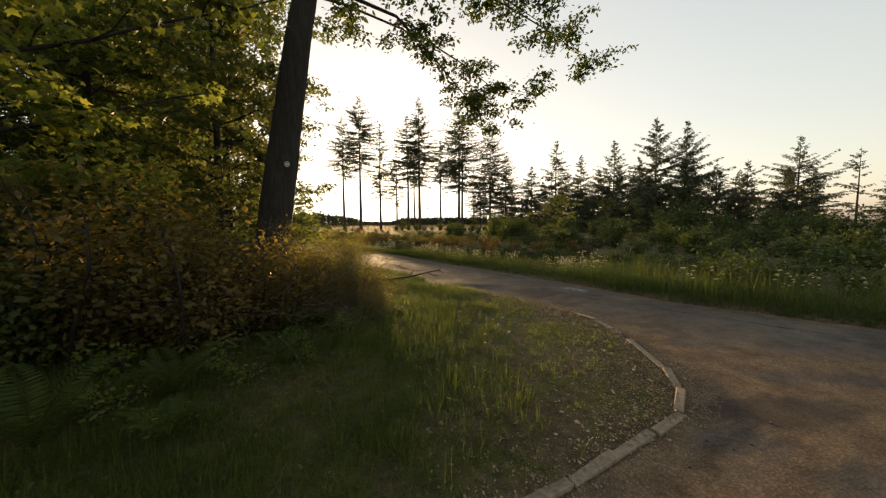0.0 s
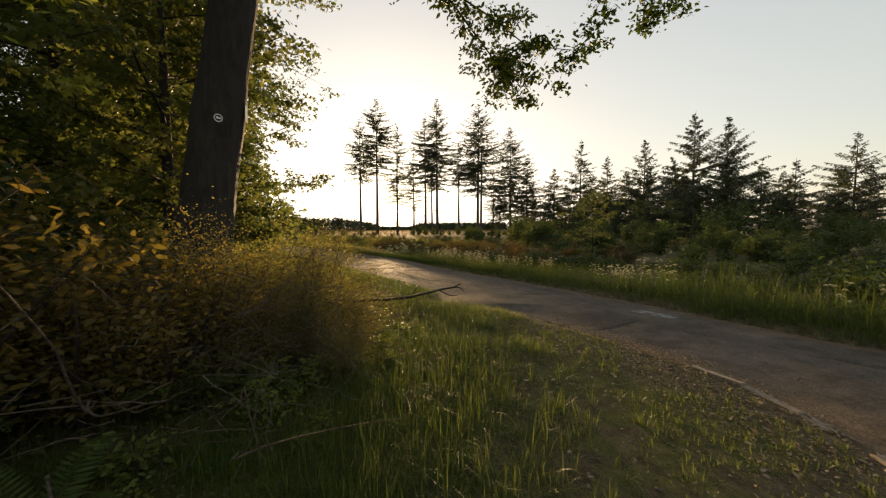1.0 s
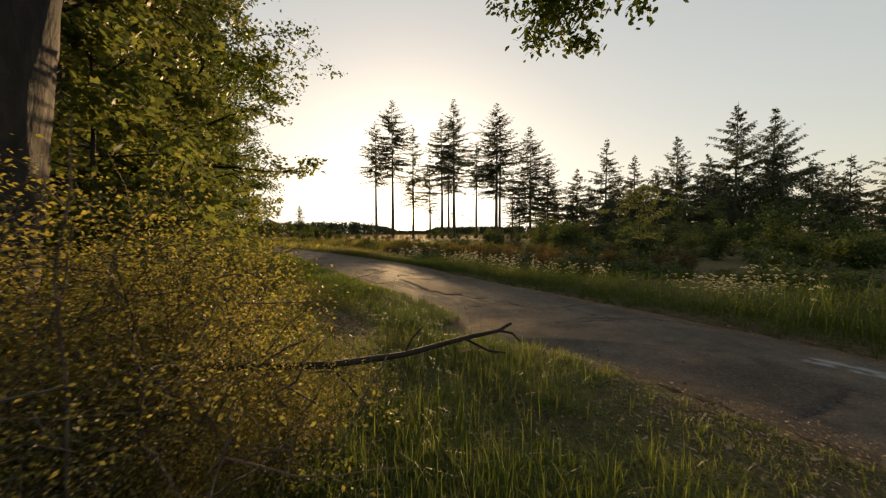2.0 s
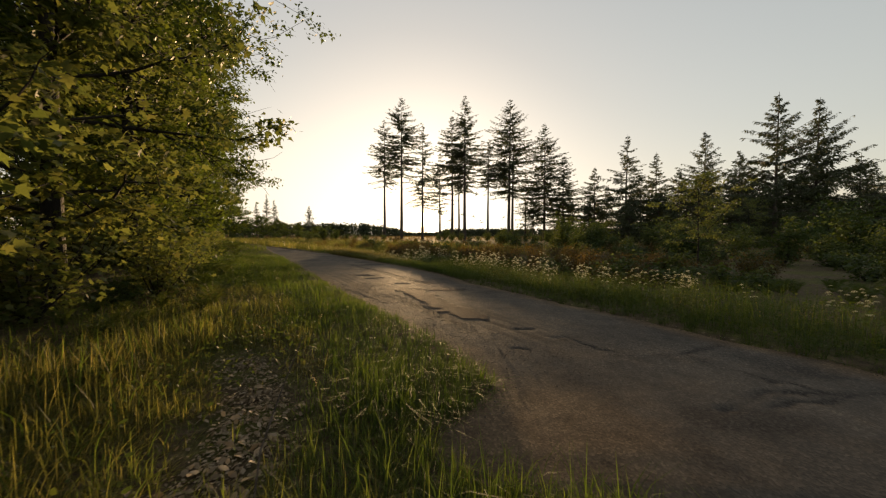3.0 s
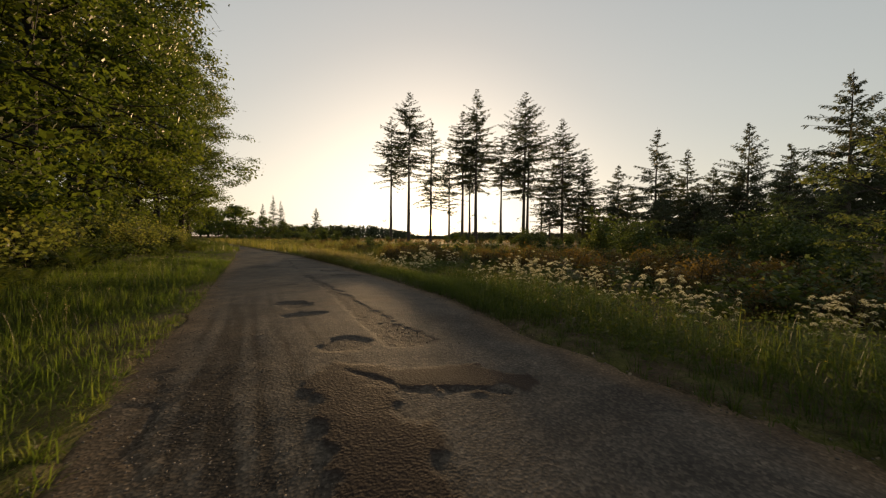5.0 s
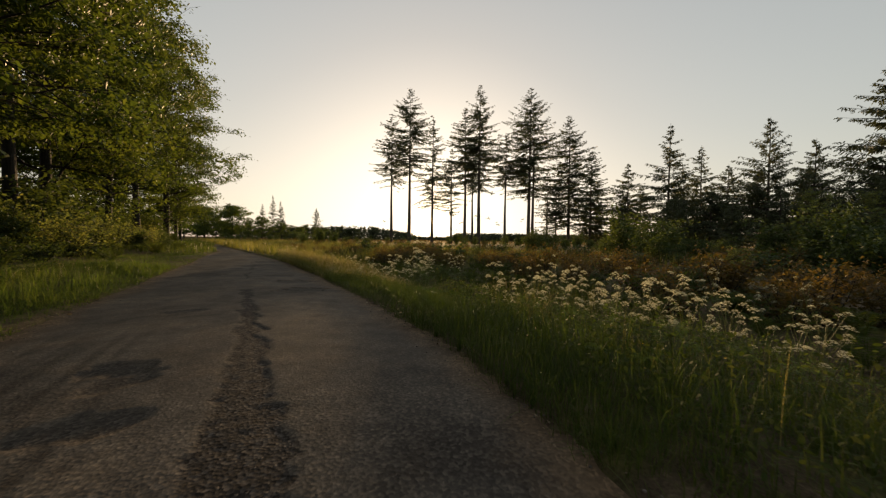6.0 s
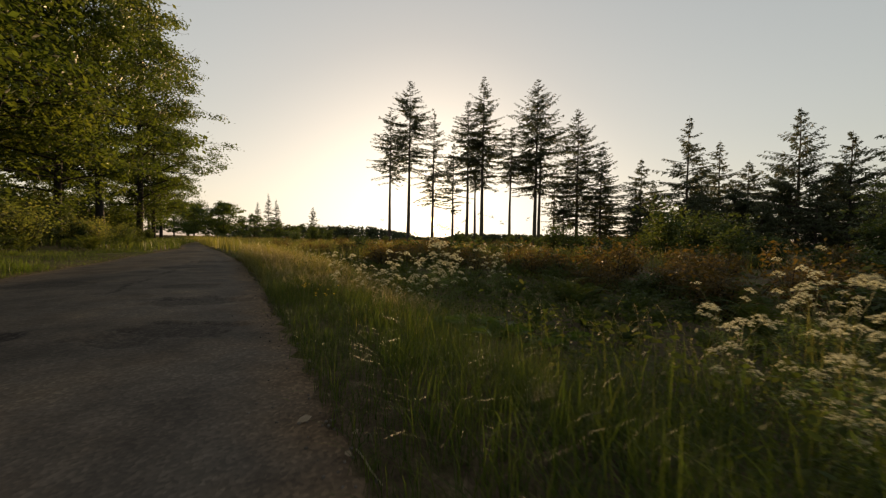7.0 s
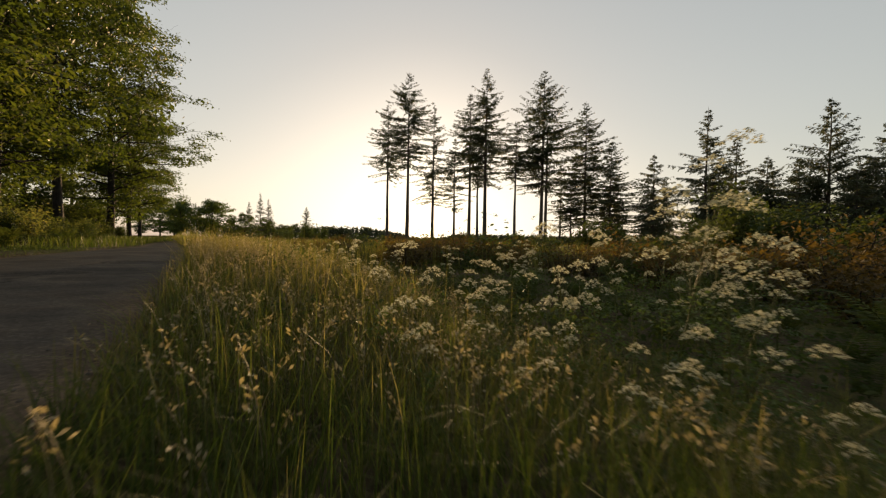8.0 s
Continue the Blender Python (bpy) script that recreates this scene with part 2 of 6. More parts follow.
M_LITTER = leaf_material("dead_leaves", [(0.13, 0.09, 0.055), (0.27, 0.2, 0.13), (0.42, 0.34, 0.25)], 0.15, 0.65, gloss=0.25)
M_TWIG = bark_material("dry_twig", (0.055, 0.039, 0.027), (0.17, 0.125, 0.09), 30.0)
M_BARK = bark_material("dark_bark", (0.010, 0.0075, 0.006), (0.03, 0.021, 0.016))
M_PINE = bark_material("conifer_bark", (0.03, 0.022, 0.017), (0.1, 0.075, 0.058))
M_KERB = plain_material("kerb_concrete", (0.2, 0.152, 0.105), 0.9, 0.4, 25.0)
M_STONE = leaf_material("loose_stones", [(0.06, 0.05, 0.042), (0.12, 0.1, 0.084), (0.26, 0.22, 0.19)], 0.0, 0.9)
M_WHITE = plain_material("white_paint", (0.72, 0.72, 0.7), 0.7, 0.15)
M_PAPER = plain_material("weathered_sheet", (0.62, 0.61, 0.58), 0.6, 0.12)
M_BROOM = leaf_material("broom_sprigs", [(0.1, 0.11, 0.035), (0.18, 0.17, 0.055), (0.3, 0.25, 0.1)], 0.62, glow=(1.35, 1.3, 0.8))
# leaf colour with the warm glow of low sun and veil mixed in
M_WARM_LIT = leaf_material("warm_lit_leaf", [(0.075, 0.07, 0.022), (0.14, 0.115, 0.035), (0.24, 0.17, 0.06)], 0.62, glow=(1.35, 1.25, 0.75))
M_DOCK = leaf_material("dock_leaf", [(0.07, 0.115, 0.03), (0.1, 0.155, 0.04), (0.14, 0.18, 0.05)], 0.5, 0.4)
M_YELLOW = leaf_material("yellow_petal", [(0.6, 0.42, 0.03), (0.75, 0.55, 0.05)], 0.3)


# ---- mesh helpers ----


def mesh_np(name, verts, tris=None, quads=None, attrs=None, smooth=False):
    me = bpy.data.meshes.new(name)
    verts = np.asarray(verts, np.float32)
    tris = np.zeros((0, 3), np.int32) if tris is None else np.asarray(tris, np.int32)
    quads = np.zeros((0, 4), np.int32) if quads is None else np.asarray(quads, np.int32)
    loops = np.concatenate([tris.ravel(), quads.ravel()])
    totals = np.concatenate([np.full(len(tris), 3, np.int32), np.full(len(quads), 4, np.int32)])
    starts = np.concatenate([[0], np.cumsum(totals)[:-1]]).astype(np.int32)
    me.vertices.add(len(verts))
    me.vertices.foreach_set("co", verts.ravel())
    me.loops.add(len(loops))
    me.loops.foreach_set("vertex_index", loops.astype(np.int32))
    me.polygons.add(len(totals))
    me.polygons.foreach_set("loop_start", starts)
    if smooth:
        me.polygons.foreach_set("use_smooth", np.ones(len(totals), bool))
    for key, values in (attrs or {}).items():
        a = me.attributes.new(key, "FLOAT", "POINT")
        a.data.foreach_set("value", np.asarray(values, np.float32))
    me.update(calc_edges=True)
    return me


def part(name, me, mat, parent=None, label=""):
    ob = new(name, me)
    if mat is not None and not me.materials:
        me.materials.append(mat)
    if parent is not None:
        ob.parent = parent
    if label:
        ob["label"] = label
    return ob


def thing(name, label, category, at=(0, 0, 0), group="", kind=""):
    ob = new(name)
    ob.empty_display_size = 0.2
    ob.matrix_basis = Matrix.Translation(at)
    return tagged(ob, label, category, group, kind)


class Soup:
    """Collects triangles and quads for one mesh."""

    def __init__(self):
        self.v, self.t, self.q, self.n = [], [], [], 0

    def add(self, v, t=None, q=None):
        v = np.asarray(v, float).reshape(-1, 3)
        if t is not None and len(t):
            self.t.append(np.asarray(t) + self.n)
        if q is not None and len(q):
            self.q.append(np.asarray(q) + self.n)
        self.v.append(v)
        self.n += len(v)

    def mesh(self, name, smooth=False):
        return mesh_np(name, np.concatenate(self.v), np.concatenate(self.t) if self.t else None, np.concatenate(self.q) if self.q else None, smooth=smooth)


def tube(soup, pts, radii, sides=6):
    pts = np.asarray(pts, float)
    n = len(pts)
    d = np.gradient(pts, axis=0)
    d /= np.linalg.norm(d, axis=1)[:, None] + 1e-9
    ref = np.where(np.abs(d[:, 2:3]) > 0.9, np.array([[1.0, 0, 0]]), np.array([[0, 0, 1.0]]))
    a = np.cross(d, ref)
    a /= np.linalg.norm(a, axis=1)[:, None] + 1e-9
    b = np.cross(d, a)
    ang = np.arange(sides) * 2 * np.pi / sides
    ring = pts[:, None] + np.asarray(radii)[:, None, None] * (np.cos(ang)[None, :, None] * a[:, None] + np.sin(ang)[None, :, None] * b[:, None])
    k, j = np.meshgrid(np.arange(n - 1), np.arange(sides), indexing="ij")
    j2 = (j + 1) % sides
    q = np.stack([k * sides + j, k * sides + j2, (k + 1) * sides + j2, (k + 1) * sides + j], -1).reshape(-1, 4)
    soup.add(ring.reshape(-1, 3), None, q)


def turns(n, r, tilt=1.0):
    """Random axes: n sets of three; tilt 0 keeps the third axis upright."""
    az = r.uniform(0, 2 * np.pi, n)
    nz = np.stack([r.normal(0, tilt, n), r.normal(0, tilt, n), np.ones(n)], 1)
    nz /= np.linalg.norm(nz, axis=1)[:, None]
    x = np.stack([np.cos(az), np.sin(az), np.zeros(n)], 1)
    x -= nz * np.sum(x * nz, axis=1)[:, None]
    x /= np.linalg.norm(x, axis=1)[:, None] + 1e-9
    return x, np.cross(nz, x), nz


def fan(outline):
    k = len(outline)
    v = np.concatenate([[(0.45, 0, 0.03)], outline])
    return v, np.array([(0, 1 + i, 1 + (i + 1) % k) for i in range(k)])


LEAF_OVAL = (np.array([(0, 0, 0), (0.35, 0.27, 0.05), (0.75, 0.2, 0.03), (1, 0, -0.05), (0.75, -0.2, 0.03), (0.35, -0.27, 0.05)]), np.array([(0, 1, 5), (1, 2, 4), (1, 4, 5), (2, 3, 4)]))
LEAF_QUICK = (np.array([(0, 0, 0), (0.5, 0.3, 0.08), (1, 0, -0.04), (0.5, -0.3, 0.08)]), np.array([(0, 1, 2), (0, 2, 3)]))
LEAF_MAPLE = fan(np.array([(0, 0, 0), (0.1, 0.42, 0), (0.34, 0.27, 0.03), (0.55, 0.56, -0.05), (0.62, 0.2, 0.03), (1.05, 0, -0.06), (0.62, -0.2, 0.03), (0.55, -0.56, -0.05), (0.34, -0.27, 0.03), (0.1, -0.42, 0)]))
LEAF_PALM = fan(np.array([(0, 0, 0), (0.3, 0.45, 0), (0.45, 0.25, 0.03), (1.0, 0.05, -0.06), (0.45, -0.25, 0.03), (0.3, -0.45, 0)]))


def leaves(soup, centres, sizes, r, shape=LEAF_QUICK, tilt=0.7, droop=0.25):
    n = len(centres)
    x, y, z = turns(n, r, tilt)
    x = x - np.array([0, 0, droop])
    tv, tf = shape
    v = centres[:, None] + sizes[:, None, None] * (tv[None, :, 0:1] * x[:, None] + tv[None, :, 1:2] * y[:, None] + tv[None, :, 2:3] * z[:, None])
    f = tf[None] + (np.arange(n) * len(tv))[:, None, None]
    soup.add(v.reshape(-1, 3), f.reshape(-1, 3))


def vnoise(x, y, seed=0):
    """Smooth value noise on the plane, 0 to 1."""
    x, y = np.asarray(x, float), np.asarray(y, float)
    xi, yi = np.floor(x).astype(np.int64), np.floor(y).astype(np.int64)
    fx, fy = x - xi, y - yi
    fx, fy = fx * fx * (3 - 2 * fx), fy * fy * (3 - 2 * fy)

    def h(a, b):
        k = (a * 374761393 + b * 668265263 + seed * 974711) & 0x7FFFFFFF
        k = ((k ^ (k >> 13)) * 1274126177) & 0x7FFFFFFF
        return ((k ^ (k >> 16)) & 0xFFFF) / 65535.0

    top = h(xi, yi) * (1 - fx) + h(xi + 1, yi) * fx
    low = h(xi, yi + 1) * (1 - fx) + h(xi + 1, yi + 1) * fx
    return top * (1 - fy) + low * fy


def smooth(a, b, x):
    k = np.clip((x - a) / (b - a), 0, 1)
    return k * k * (3 - 2 * k)


# ---- the plan: the road's two edges as x over y ----
LEFT = np.array([(-40, -60), (-14, 0), (-8, 5), (-4, 6), (-1.5, 6.8), (-0.3, 7.35), (0.52, 7.74), (1.13, 8.08), (1.87, 8.5), (2.2, 8.87), (2.39, 9.3), (2.52, 9.9), (2.64, 10.7), (2.62, 11.4), (2.38, 12.2), (2.0, 13.0), (1.42, 13.8), (0.9, 14.6), (0.4, 14.95), (-0.6, 15.15), (-0.85, 15.4), (-0.6, 15.8), (-0.4, 16.2), (-0.75, 17.0), (-1.77, 18.4), (-3.64, 21.0), (-4.7, 22.7), (-6.1, 24.7), (-7.8, 27.2), (-11, 31.9), (-13.4, 35.2), (-16.5, 40), (-21, 45), (-30, 56.5), (-45, 70), (-70, 90), (-140, 140)])
RIGHT = np.array([(80, -60), (18.5, 0), (14, 4), (9.8, 8), (6.9, 10.8), (5.0, 12.8), (3.95, 14.85), (3.3, 16.0), (2.4, 17.5), (1.6, 18.7), (0.38, 20.6), (-0.5, 22.0), (-1.5, 24.0), (-3.2, 26.4), (-5.2, 29.1), (-7.7, 32.3), (-11.2, 36.3), (-13.7, 39), (-21, 46.8), (-33, 60), (-48, 75), (-75, 97), (-150, 150)])


def left_x(y):
    return np.interp(y, LEFT[:, 1], LEFT[:, 0])


def right_x(y):
    return np.interp(y, RIGHT[:, 1], RIGHT[:, 0])


def ground_z(x, y):
    x, y = np.asarray(x, float), np.asarray(y, float)
    dl, dr = (left_x(y) - x) * 0.8, (x - right_x(y)) * 0.8
    z = 0.035 * (vnoise(x * 0.6, y * 0.6, 3) - 0.5) + 0.004 * (vnoise(x * 2.1, y * 2.1, 4) - 0.5)
    z = z + 0.03 + 0.28 * smooth(1.5, 7.0, dl) + 0.5 * smooth(6, 16, dl)
    ditch = smooth(0.25, 2.2, dr) * (0.1 + 0.25 * smooth(20, 24, y) * (1 - smooth(60, 80, y))) * (1 - 0.5 * smooth(6, 20, dr))
    z = z - ditch
    inside = smooth(0.02, 0.2, np.minimum(-dl, -dr))
    far = smooth(120, 400, np.hypot(x, y))
    z = z * (1 - inside) * (1 - far) + inside * -0.09
    return z


def ground():
    def axis(lo, hi, step, reach, grow):
        mid = np.arange(lo, hi + step / 2, step)
        out, k = [], step
        while sum(out) < reach:
            k *= grow
            out.append(k)
        out = np.cumsum(out)
        return np.concatenate([lo - out[::-1], mid, hi + out])
    xs, ys = axis(-14, 12, 0.16, 2200, 1.13), axis(3, 42, 0.16, 2200, 1.13)
    X, Y = np.meshgrid(xs, ys)
    nx, ny = len(xs), len(ys)
    i, j = np.meshgrid(np.arange(nx - 1), np.arange(ny - 1))
    k = (j * nx + i).ravel()
    q = np.stack([k, k + 1, k + nx + 1, k + nx], 1)
    me = mesh_np("ground", np.stack([X.ravel(), Y.ravel(), ground_z(X, Y).ravel()], 1), None, q, {"worn": (smooth(0.85, 0.2, sides(X, Y)[0] + 0.5 * (vnoise(X * 1.5, Y * 1.5, 84) - 0.5)) * smooth(14.2, 12.6, Y)).ravel()}, smooth=True)
    tagged(part("ground", me, M_GROUND), "mossy brown soil under the grass verges and woodland", "ground", kind="structure")


def near_line(x, y, line):
    """Distance to a polyline, and how far along it (0 to 1)."""
    best, along = np.full(np.shape(x), 1e9), np.zeros(np.shape(x))
    m = len(line) - 1
    for k in range(m):
        (ax, ay), (bx, by) = line[k], line[k + 1]
        s = np.clip(((x - ax) * (bx - ax) + (y - ay) * (by - ay)) / ((bx - ax) ** 2 + (by - ay) ** 2), 0, 1)
        d = np.hypot(x - ax - s * (bx - ax), y - ay - s * (by - ay))
        hit = d < best
        best, along = np.where(hit, d, best), np.where(hit, (k + s) / m, along)
    return best, along


# potholes: x, y, half length along the road, half width, depth
HOLES = [(-4.92, 27.5, 0.30, 0.34, 0.030), (-4.15, 26.5, 0.28, 0.4, 0.030), (-5.75, 28.4, 0.2, 0.3, 0.022), (-8.6, 32.4, 0.4, 0.35, 0.03), (-4.5, 24.6, 0.1, 0.2, 0.025), (-3.5, 22.95, 0.16, 0.2, 0.03), (-2.99, 22.3, 0.15, 0.22, 0.03), (-7.2, 28.1, 0.3, 0.4, 0.018), (-3.3, 22.8, 0.2, 0.15, 0.03), (-2.1, 21.3, 0.2, 0.22, 0.022), (-7.9, 30.6, 0.2, 0.3, 0.02), (-0.3, 15.5, 0.3, 0.35, 0.02), (2.9, 11.9, 0.25, 0.2, 0.02)]
STRIP = [(-4.95, 26.2), (-4.2, 25.2), (-3.2, 23.8), (-2.6, 22.9), (-2.3, 22.45), (-2.0, 22.0), (-1.6, 21.5)]
PATCH = [(-1.8, 20.65), (-1.6, 20.3), (-1.33, 19.8), (-1.05, 19.2), (-0.93, 19.02), (-0.82, 18.85), (-0.67, 18.65), (-0.48, 18.38)]
SPUR = [(-1.5, 20.6), (-1.15, 20.75), (-0.8, 20.75)]
CRACKS = [[(1.0, 15.85), (1.6, 16.2), (2.1, 16.25), (2.5, 16.0)], [(2.6, 16.3), (3.0, 16.0), (3.35, 15.6)], [(0.3, 17.5), (0.6, 17.2), (0.95, 16.8), (1.4, 16.95), (2.0, 17.35)], [(1.4, 16.95), (1.75, 16.4), (2.1, 16.25)], [(3.2, 13.2), (4.4, 11.9), (5.6, 10.6), (7.2, 9.2)], [(-6.0, 27.6), (-7.4, 29.9), (-9.0, 32.2)], [(-1.9, 20.7), (-1.3, 20.5), (-0.8, 20.55)], [(-3.1, 20.6), (-2.4, 19.8), (-1.9, 19.2)], [(0.05, 17.82), (0.18, 17.75)], [(0.34, 17.46), (0.47, 17.39)], [(0.44, 17.30), (0.57, 17.23)], [(-0.10, 17.09), (0.03, 17.02)], [(0.76, 16.88), (0.89, 16.81)], [(0.84, 16.79), (0.97, 16.72)], [(1.05, 15.85), (1.83, 16.09), (2.56, 16.35), (2.98, 16.10), (3.17, 15.69)], [(2.01, 13.34), (2.89, 13.82), (3.15, 13.57)], [(-4.41, 26.46), (-4.06, 26.39), (-3.98, 26.61)], [(-5.26, 27.46), (-4.98, 27.69)], [(1.75, 8.1), (2.3, 8.2), (2.9, 8.0), (3.7, 7.5)], [(2.35, 9.2), (2.6, 9.15), (2.8, 9.2)]]


def road():
    ys = np.concatenate([np.arange(-40, 4, 1.5), np.arange(4, 12.5, 0.09), np.arange(12.5, 17, 0.04), np.arange(17, 27, 0.027), np.arange(27, 33, 0.04), np.arange(33, 50, 0.12), np.arange(50, 140, 2.0)])
    cols = 150
    u = np.linspace(0, 1, cols)
    lx, rx = left_x(ys), right_x(ys)
    ragged = smooth(12.2, 13, ys)
    lx = lx + ragged * (0.16 * (vnoise(ys * 2.1, 0 * ys, 11) - 0.5) + 0.1 * (vnoise(ys * 7, 0 * ys, 12) - 0.5))
    rx = rx + 0.2 * (vnoise(ys * 1.7, 0 * ys, 13) - 0.5) + 0.12 * (vnoise(ys * 6, 0 * ys, 14) - 0.5)
    X = lx[:, None] * (1 - u) + rx[:, None] * u
    Y = np.repeat(ys[:, None], cols, 1)
    edge = np.minimum(X - lx[:, None], rx[:, None] - X) * 0.8
    Z = 0.004 + 0.03 * smooth(0, 1.4, edge) + 0.006 * (vnoise(X * 0.9, Y * 0.9, 21) - 0.5) + 0.001 * (vnoise(X * 5, Y * 5, 22) - 0.5) + 0.0008 * (vnoise(X * 23, Y * 23, 23) - 0.5)
    wx = 0.18 * (vnoise(X * 6, Y * 6, 24) - 0.5) + 0.1 * (vnoise(X * 14, Y * 14, 25) - 0.5) + 0.035 * (vnoise(X * 33, Y * 33, 28) - 0.5)
    gravel, patch, paint = np.zeros_like(X), np.zeros_like(X), np.zeros_like(X)
    way = np.array([-0.57, 0.82])
    for hx, hy, la, wi, dep in HOLES:
        shallow = 0.12 if hy < 19 else 0.28 if hy < 25 else 0.5
        a = (X - hx) * way[0] + (Y - hy) * way[1]
        b = (X - hx) * way[1] - (Y - hy) * way[0]
        e = np.hypot(a / la, b / wi) + 3.5 * wx
        k = smooth(1.05, 0.9, e)
        Z -= dep * shallow * k
        gravel = np.maximum(gravel, 2.2 * min(shallow, 0.28) * k)
        lip = smooth(0.2, 0.05, np.abs(e - 0.98))
        gravel = np.maximum(gravel, 0.3 * lip)
    d, s = near_line(X, Y, STRIP)
    k = smooth(0.016, -0.016, d + 0.55 * wx - (0.05 + 0.16 * s))
    Z -= 0.007 * k - 0.005 * k * vnoise(X * 34, Y * 34, 27)
    gravel = np.maximum(gravel, k)
    d, s = near_line(X, Y, PATCH)
    d2, s2 = near_line(X, Y, SPUR)
    k = np.maximum(smooth(0.014, -0.014, d + 0.85 * wx - (0.235 - 0.05 * s)), 0.9 * smooth(0.014, -0.014, d2 + 0.85 * wx - 0.17))
    Z += 0.0048 * k
    patch = np.maximum(patch, k)
    # edge shadow of the patch, painted as a thin dark line through the gravel mask
    rim_shade = smooth(0.03, 0.006, np.abs(d + 0.85 * wx - (0.24 - 0.05 * s)))
    gravel = np.maximum(gravel, 0.6 * rim_shade)
    for line in CRACKS:
        d, s = near_line(X + 0.6 * wx, Y + 0.6 * wx, line)
        gap = 0.35 + 0.65 * smooth(0.3, 0.6, vnoise(X * 3.1, Y * 3.1, 26))
        Z -= 0.008 * gap * np.exp(-(d / 0.024) ** 2)
        gravel = np.maximum(gravel, gap * np.exp(-(d / 0.032) ** 2))
    along, across = X * way[0] + Y * way[1], X * way[1] - Y * way[0]
    rough = smooth(15.5, 17.5, Y + 1.5 * (vnoise(X * 0.8, Y * 0.8, 42) - 0.5)) * smooth(24, 22, Y + 1.5 * (vnoise(X * 0.7, Y * 0.7, 43) - 0.5))
    tread = smooth(0.55, 0.38, u)[None] * smooth(16.8, 18.0, Y) * smooth(24.5, 21.5, Y) * (1 - patch)
    rut = 0.6 * vnoise(across * 15 + 0.5 * vnoise(along * 1.3, across, 29), along * 0.5, 30) + 0.25 * vnoise(across * 26, along * 1.6, 34) + 0.15 * vnoise(X * 19, Y * 19, 35)
    Z += 0.003 * tread * (rut - 0.5)
    worn = smooth(0.55, 0.75, vnoise(X * 0.9, Y * 0.9, 31)) * smooth(0.45, 0.62, vnoise(X * 3.3, Y * 3.3, 32))
    gravel = np.maximum(gravel, 0.55 * worn)
    Z -= 0.001 * worn * vnoise(X * 30, Y * 30, 33)
    dirt = smooth(0.42, 0.0, edge + 0.5 * wx)
    dirt = np.maximum(dirt, 1.0 * smooth(12.0, 10.6, Y + 0.75 * (X - 3) + 2.0 * (vnoise(X * 1.1, Y * 1.1, 35) - 0.5)) * smooth(0.05, 0.4, vnoise(X * 2.3, Y * 2.3, 36) + 0.15))
    for sx, sy, sl in ((3.5, 9.2, 0.3), (4.25, 9.05, 0.35), (2.1, 8.15, 0.4), (5.0, 10.3, 0.4), (2.5, 7.7, 0.35), (3.6, 10.4, 0.5)):
        dirt = dirt * (1 - 0.85 * smooth(1.1, 0.75, np.hypot((X - sx) / sl, (Y - sy) / (0.55 * sl)) + 3.0 * wx))
    dirt = np.maximum(dirt, 0.85 * smooth(0.9, 0.35, np.hypot(X + 0.15, (Y - 15.5) * 0.8) + wx))
    stain = smooth(1.15, 0.7, np.hypot((X - 2.85) / 0.75, (Y - 8.55) / 0.35) + 2.0 * wx)
    patch = np.maximum(patch, 0.6 * stain)
    dirt = dirt * (1 - 0.8 * stain)
    d, s = near_line(X, Y, [(3.3, 14.65), (3.6, 14.2)])
    d2, s = near_line(X, Y, [(3.2, 14.5), (3.5, 14.05), (3.65, 14.1)])
    paint = 0.3 * np.maximum(smooth(0.05, 0.02, d + 0.4 * wx), smooth(0.035, 0.01, d2 + 0.4 * wx)) * smooth(0.25, 0.5, vnoise(X * 14, Y * 14, 38))
    skirt = np.minimum(edge, 0.03) / 0.03
    Z = Z - (1 - smooth(0, 1, skirt)) * 0.06
    nyr = len(ys)
    j, i = np.meshgrid(np.arange(nyr - 1), np.arange(cols - 1), indexing="ij")
    k = (j * cols + i).ravel()
    q = np.stack([k, k + 1, k + cols + 1, k + cols], 1)
    me = mesh_np("road", np.stack([X.ravel(), Y.ravel(), Z.ravel()], 1), None, q, {"gravel": gravel.ravel(), "patch": patch.ravel(), "dirt": dirt.ravel(), "paint": paint.ravel(), "tread": tread.ravel(), "rough": rough.ravel(), "rut": rut.ravel()}, smooth=True)
    tagged(part("road", me, M_ROAD), "narrow worn asphalt lane, cracked, patched and potholed", "road", kind="structure")


def stone_mesh(name, r, rough=0.25):
    bm = bmesh.new()
    bmesh.ops.create_icosphere(bm, subdivisions=1, radius=1)
    for v in bm.verts:
        v.co *= 1 + r.uniform(-rough, rough)
        v.co.z *= 0.6
    me = bpy.data.meshes.new(name)
    bm.to_mesh(me)
    bm.free()
    return me


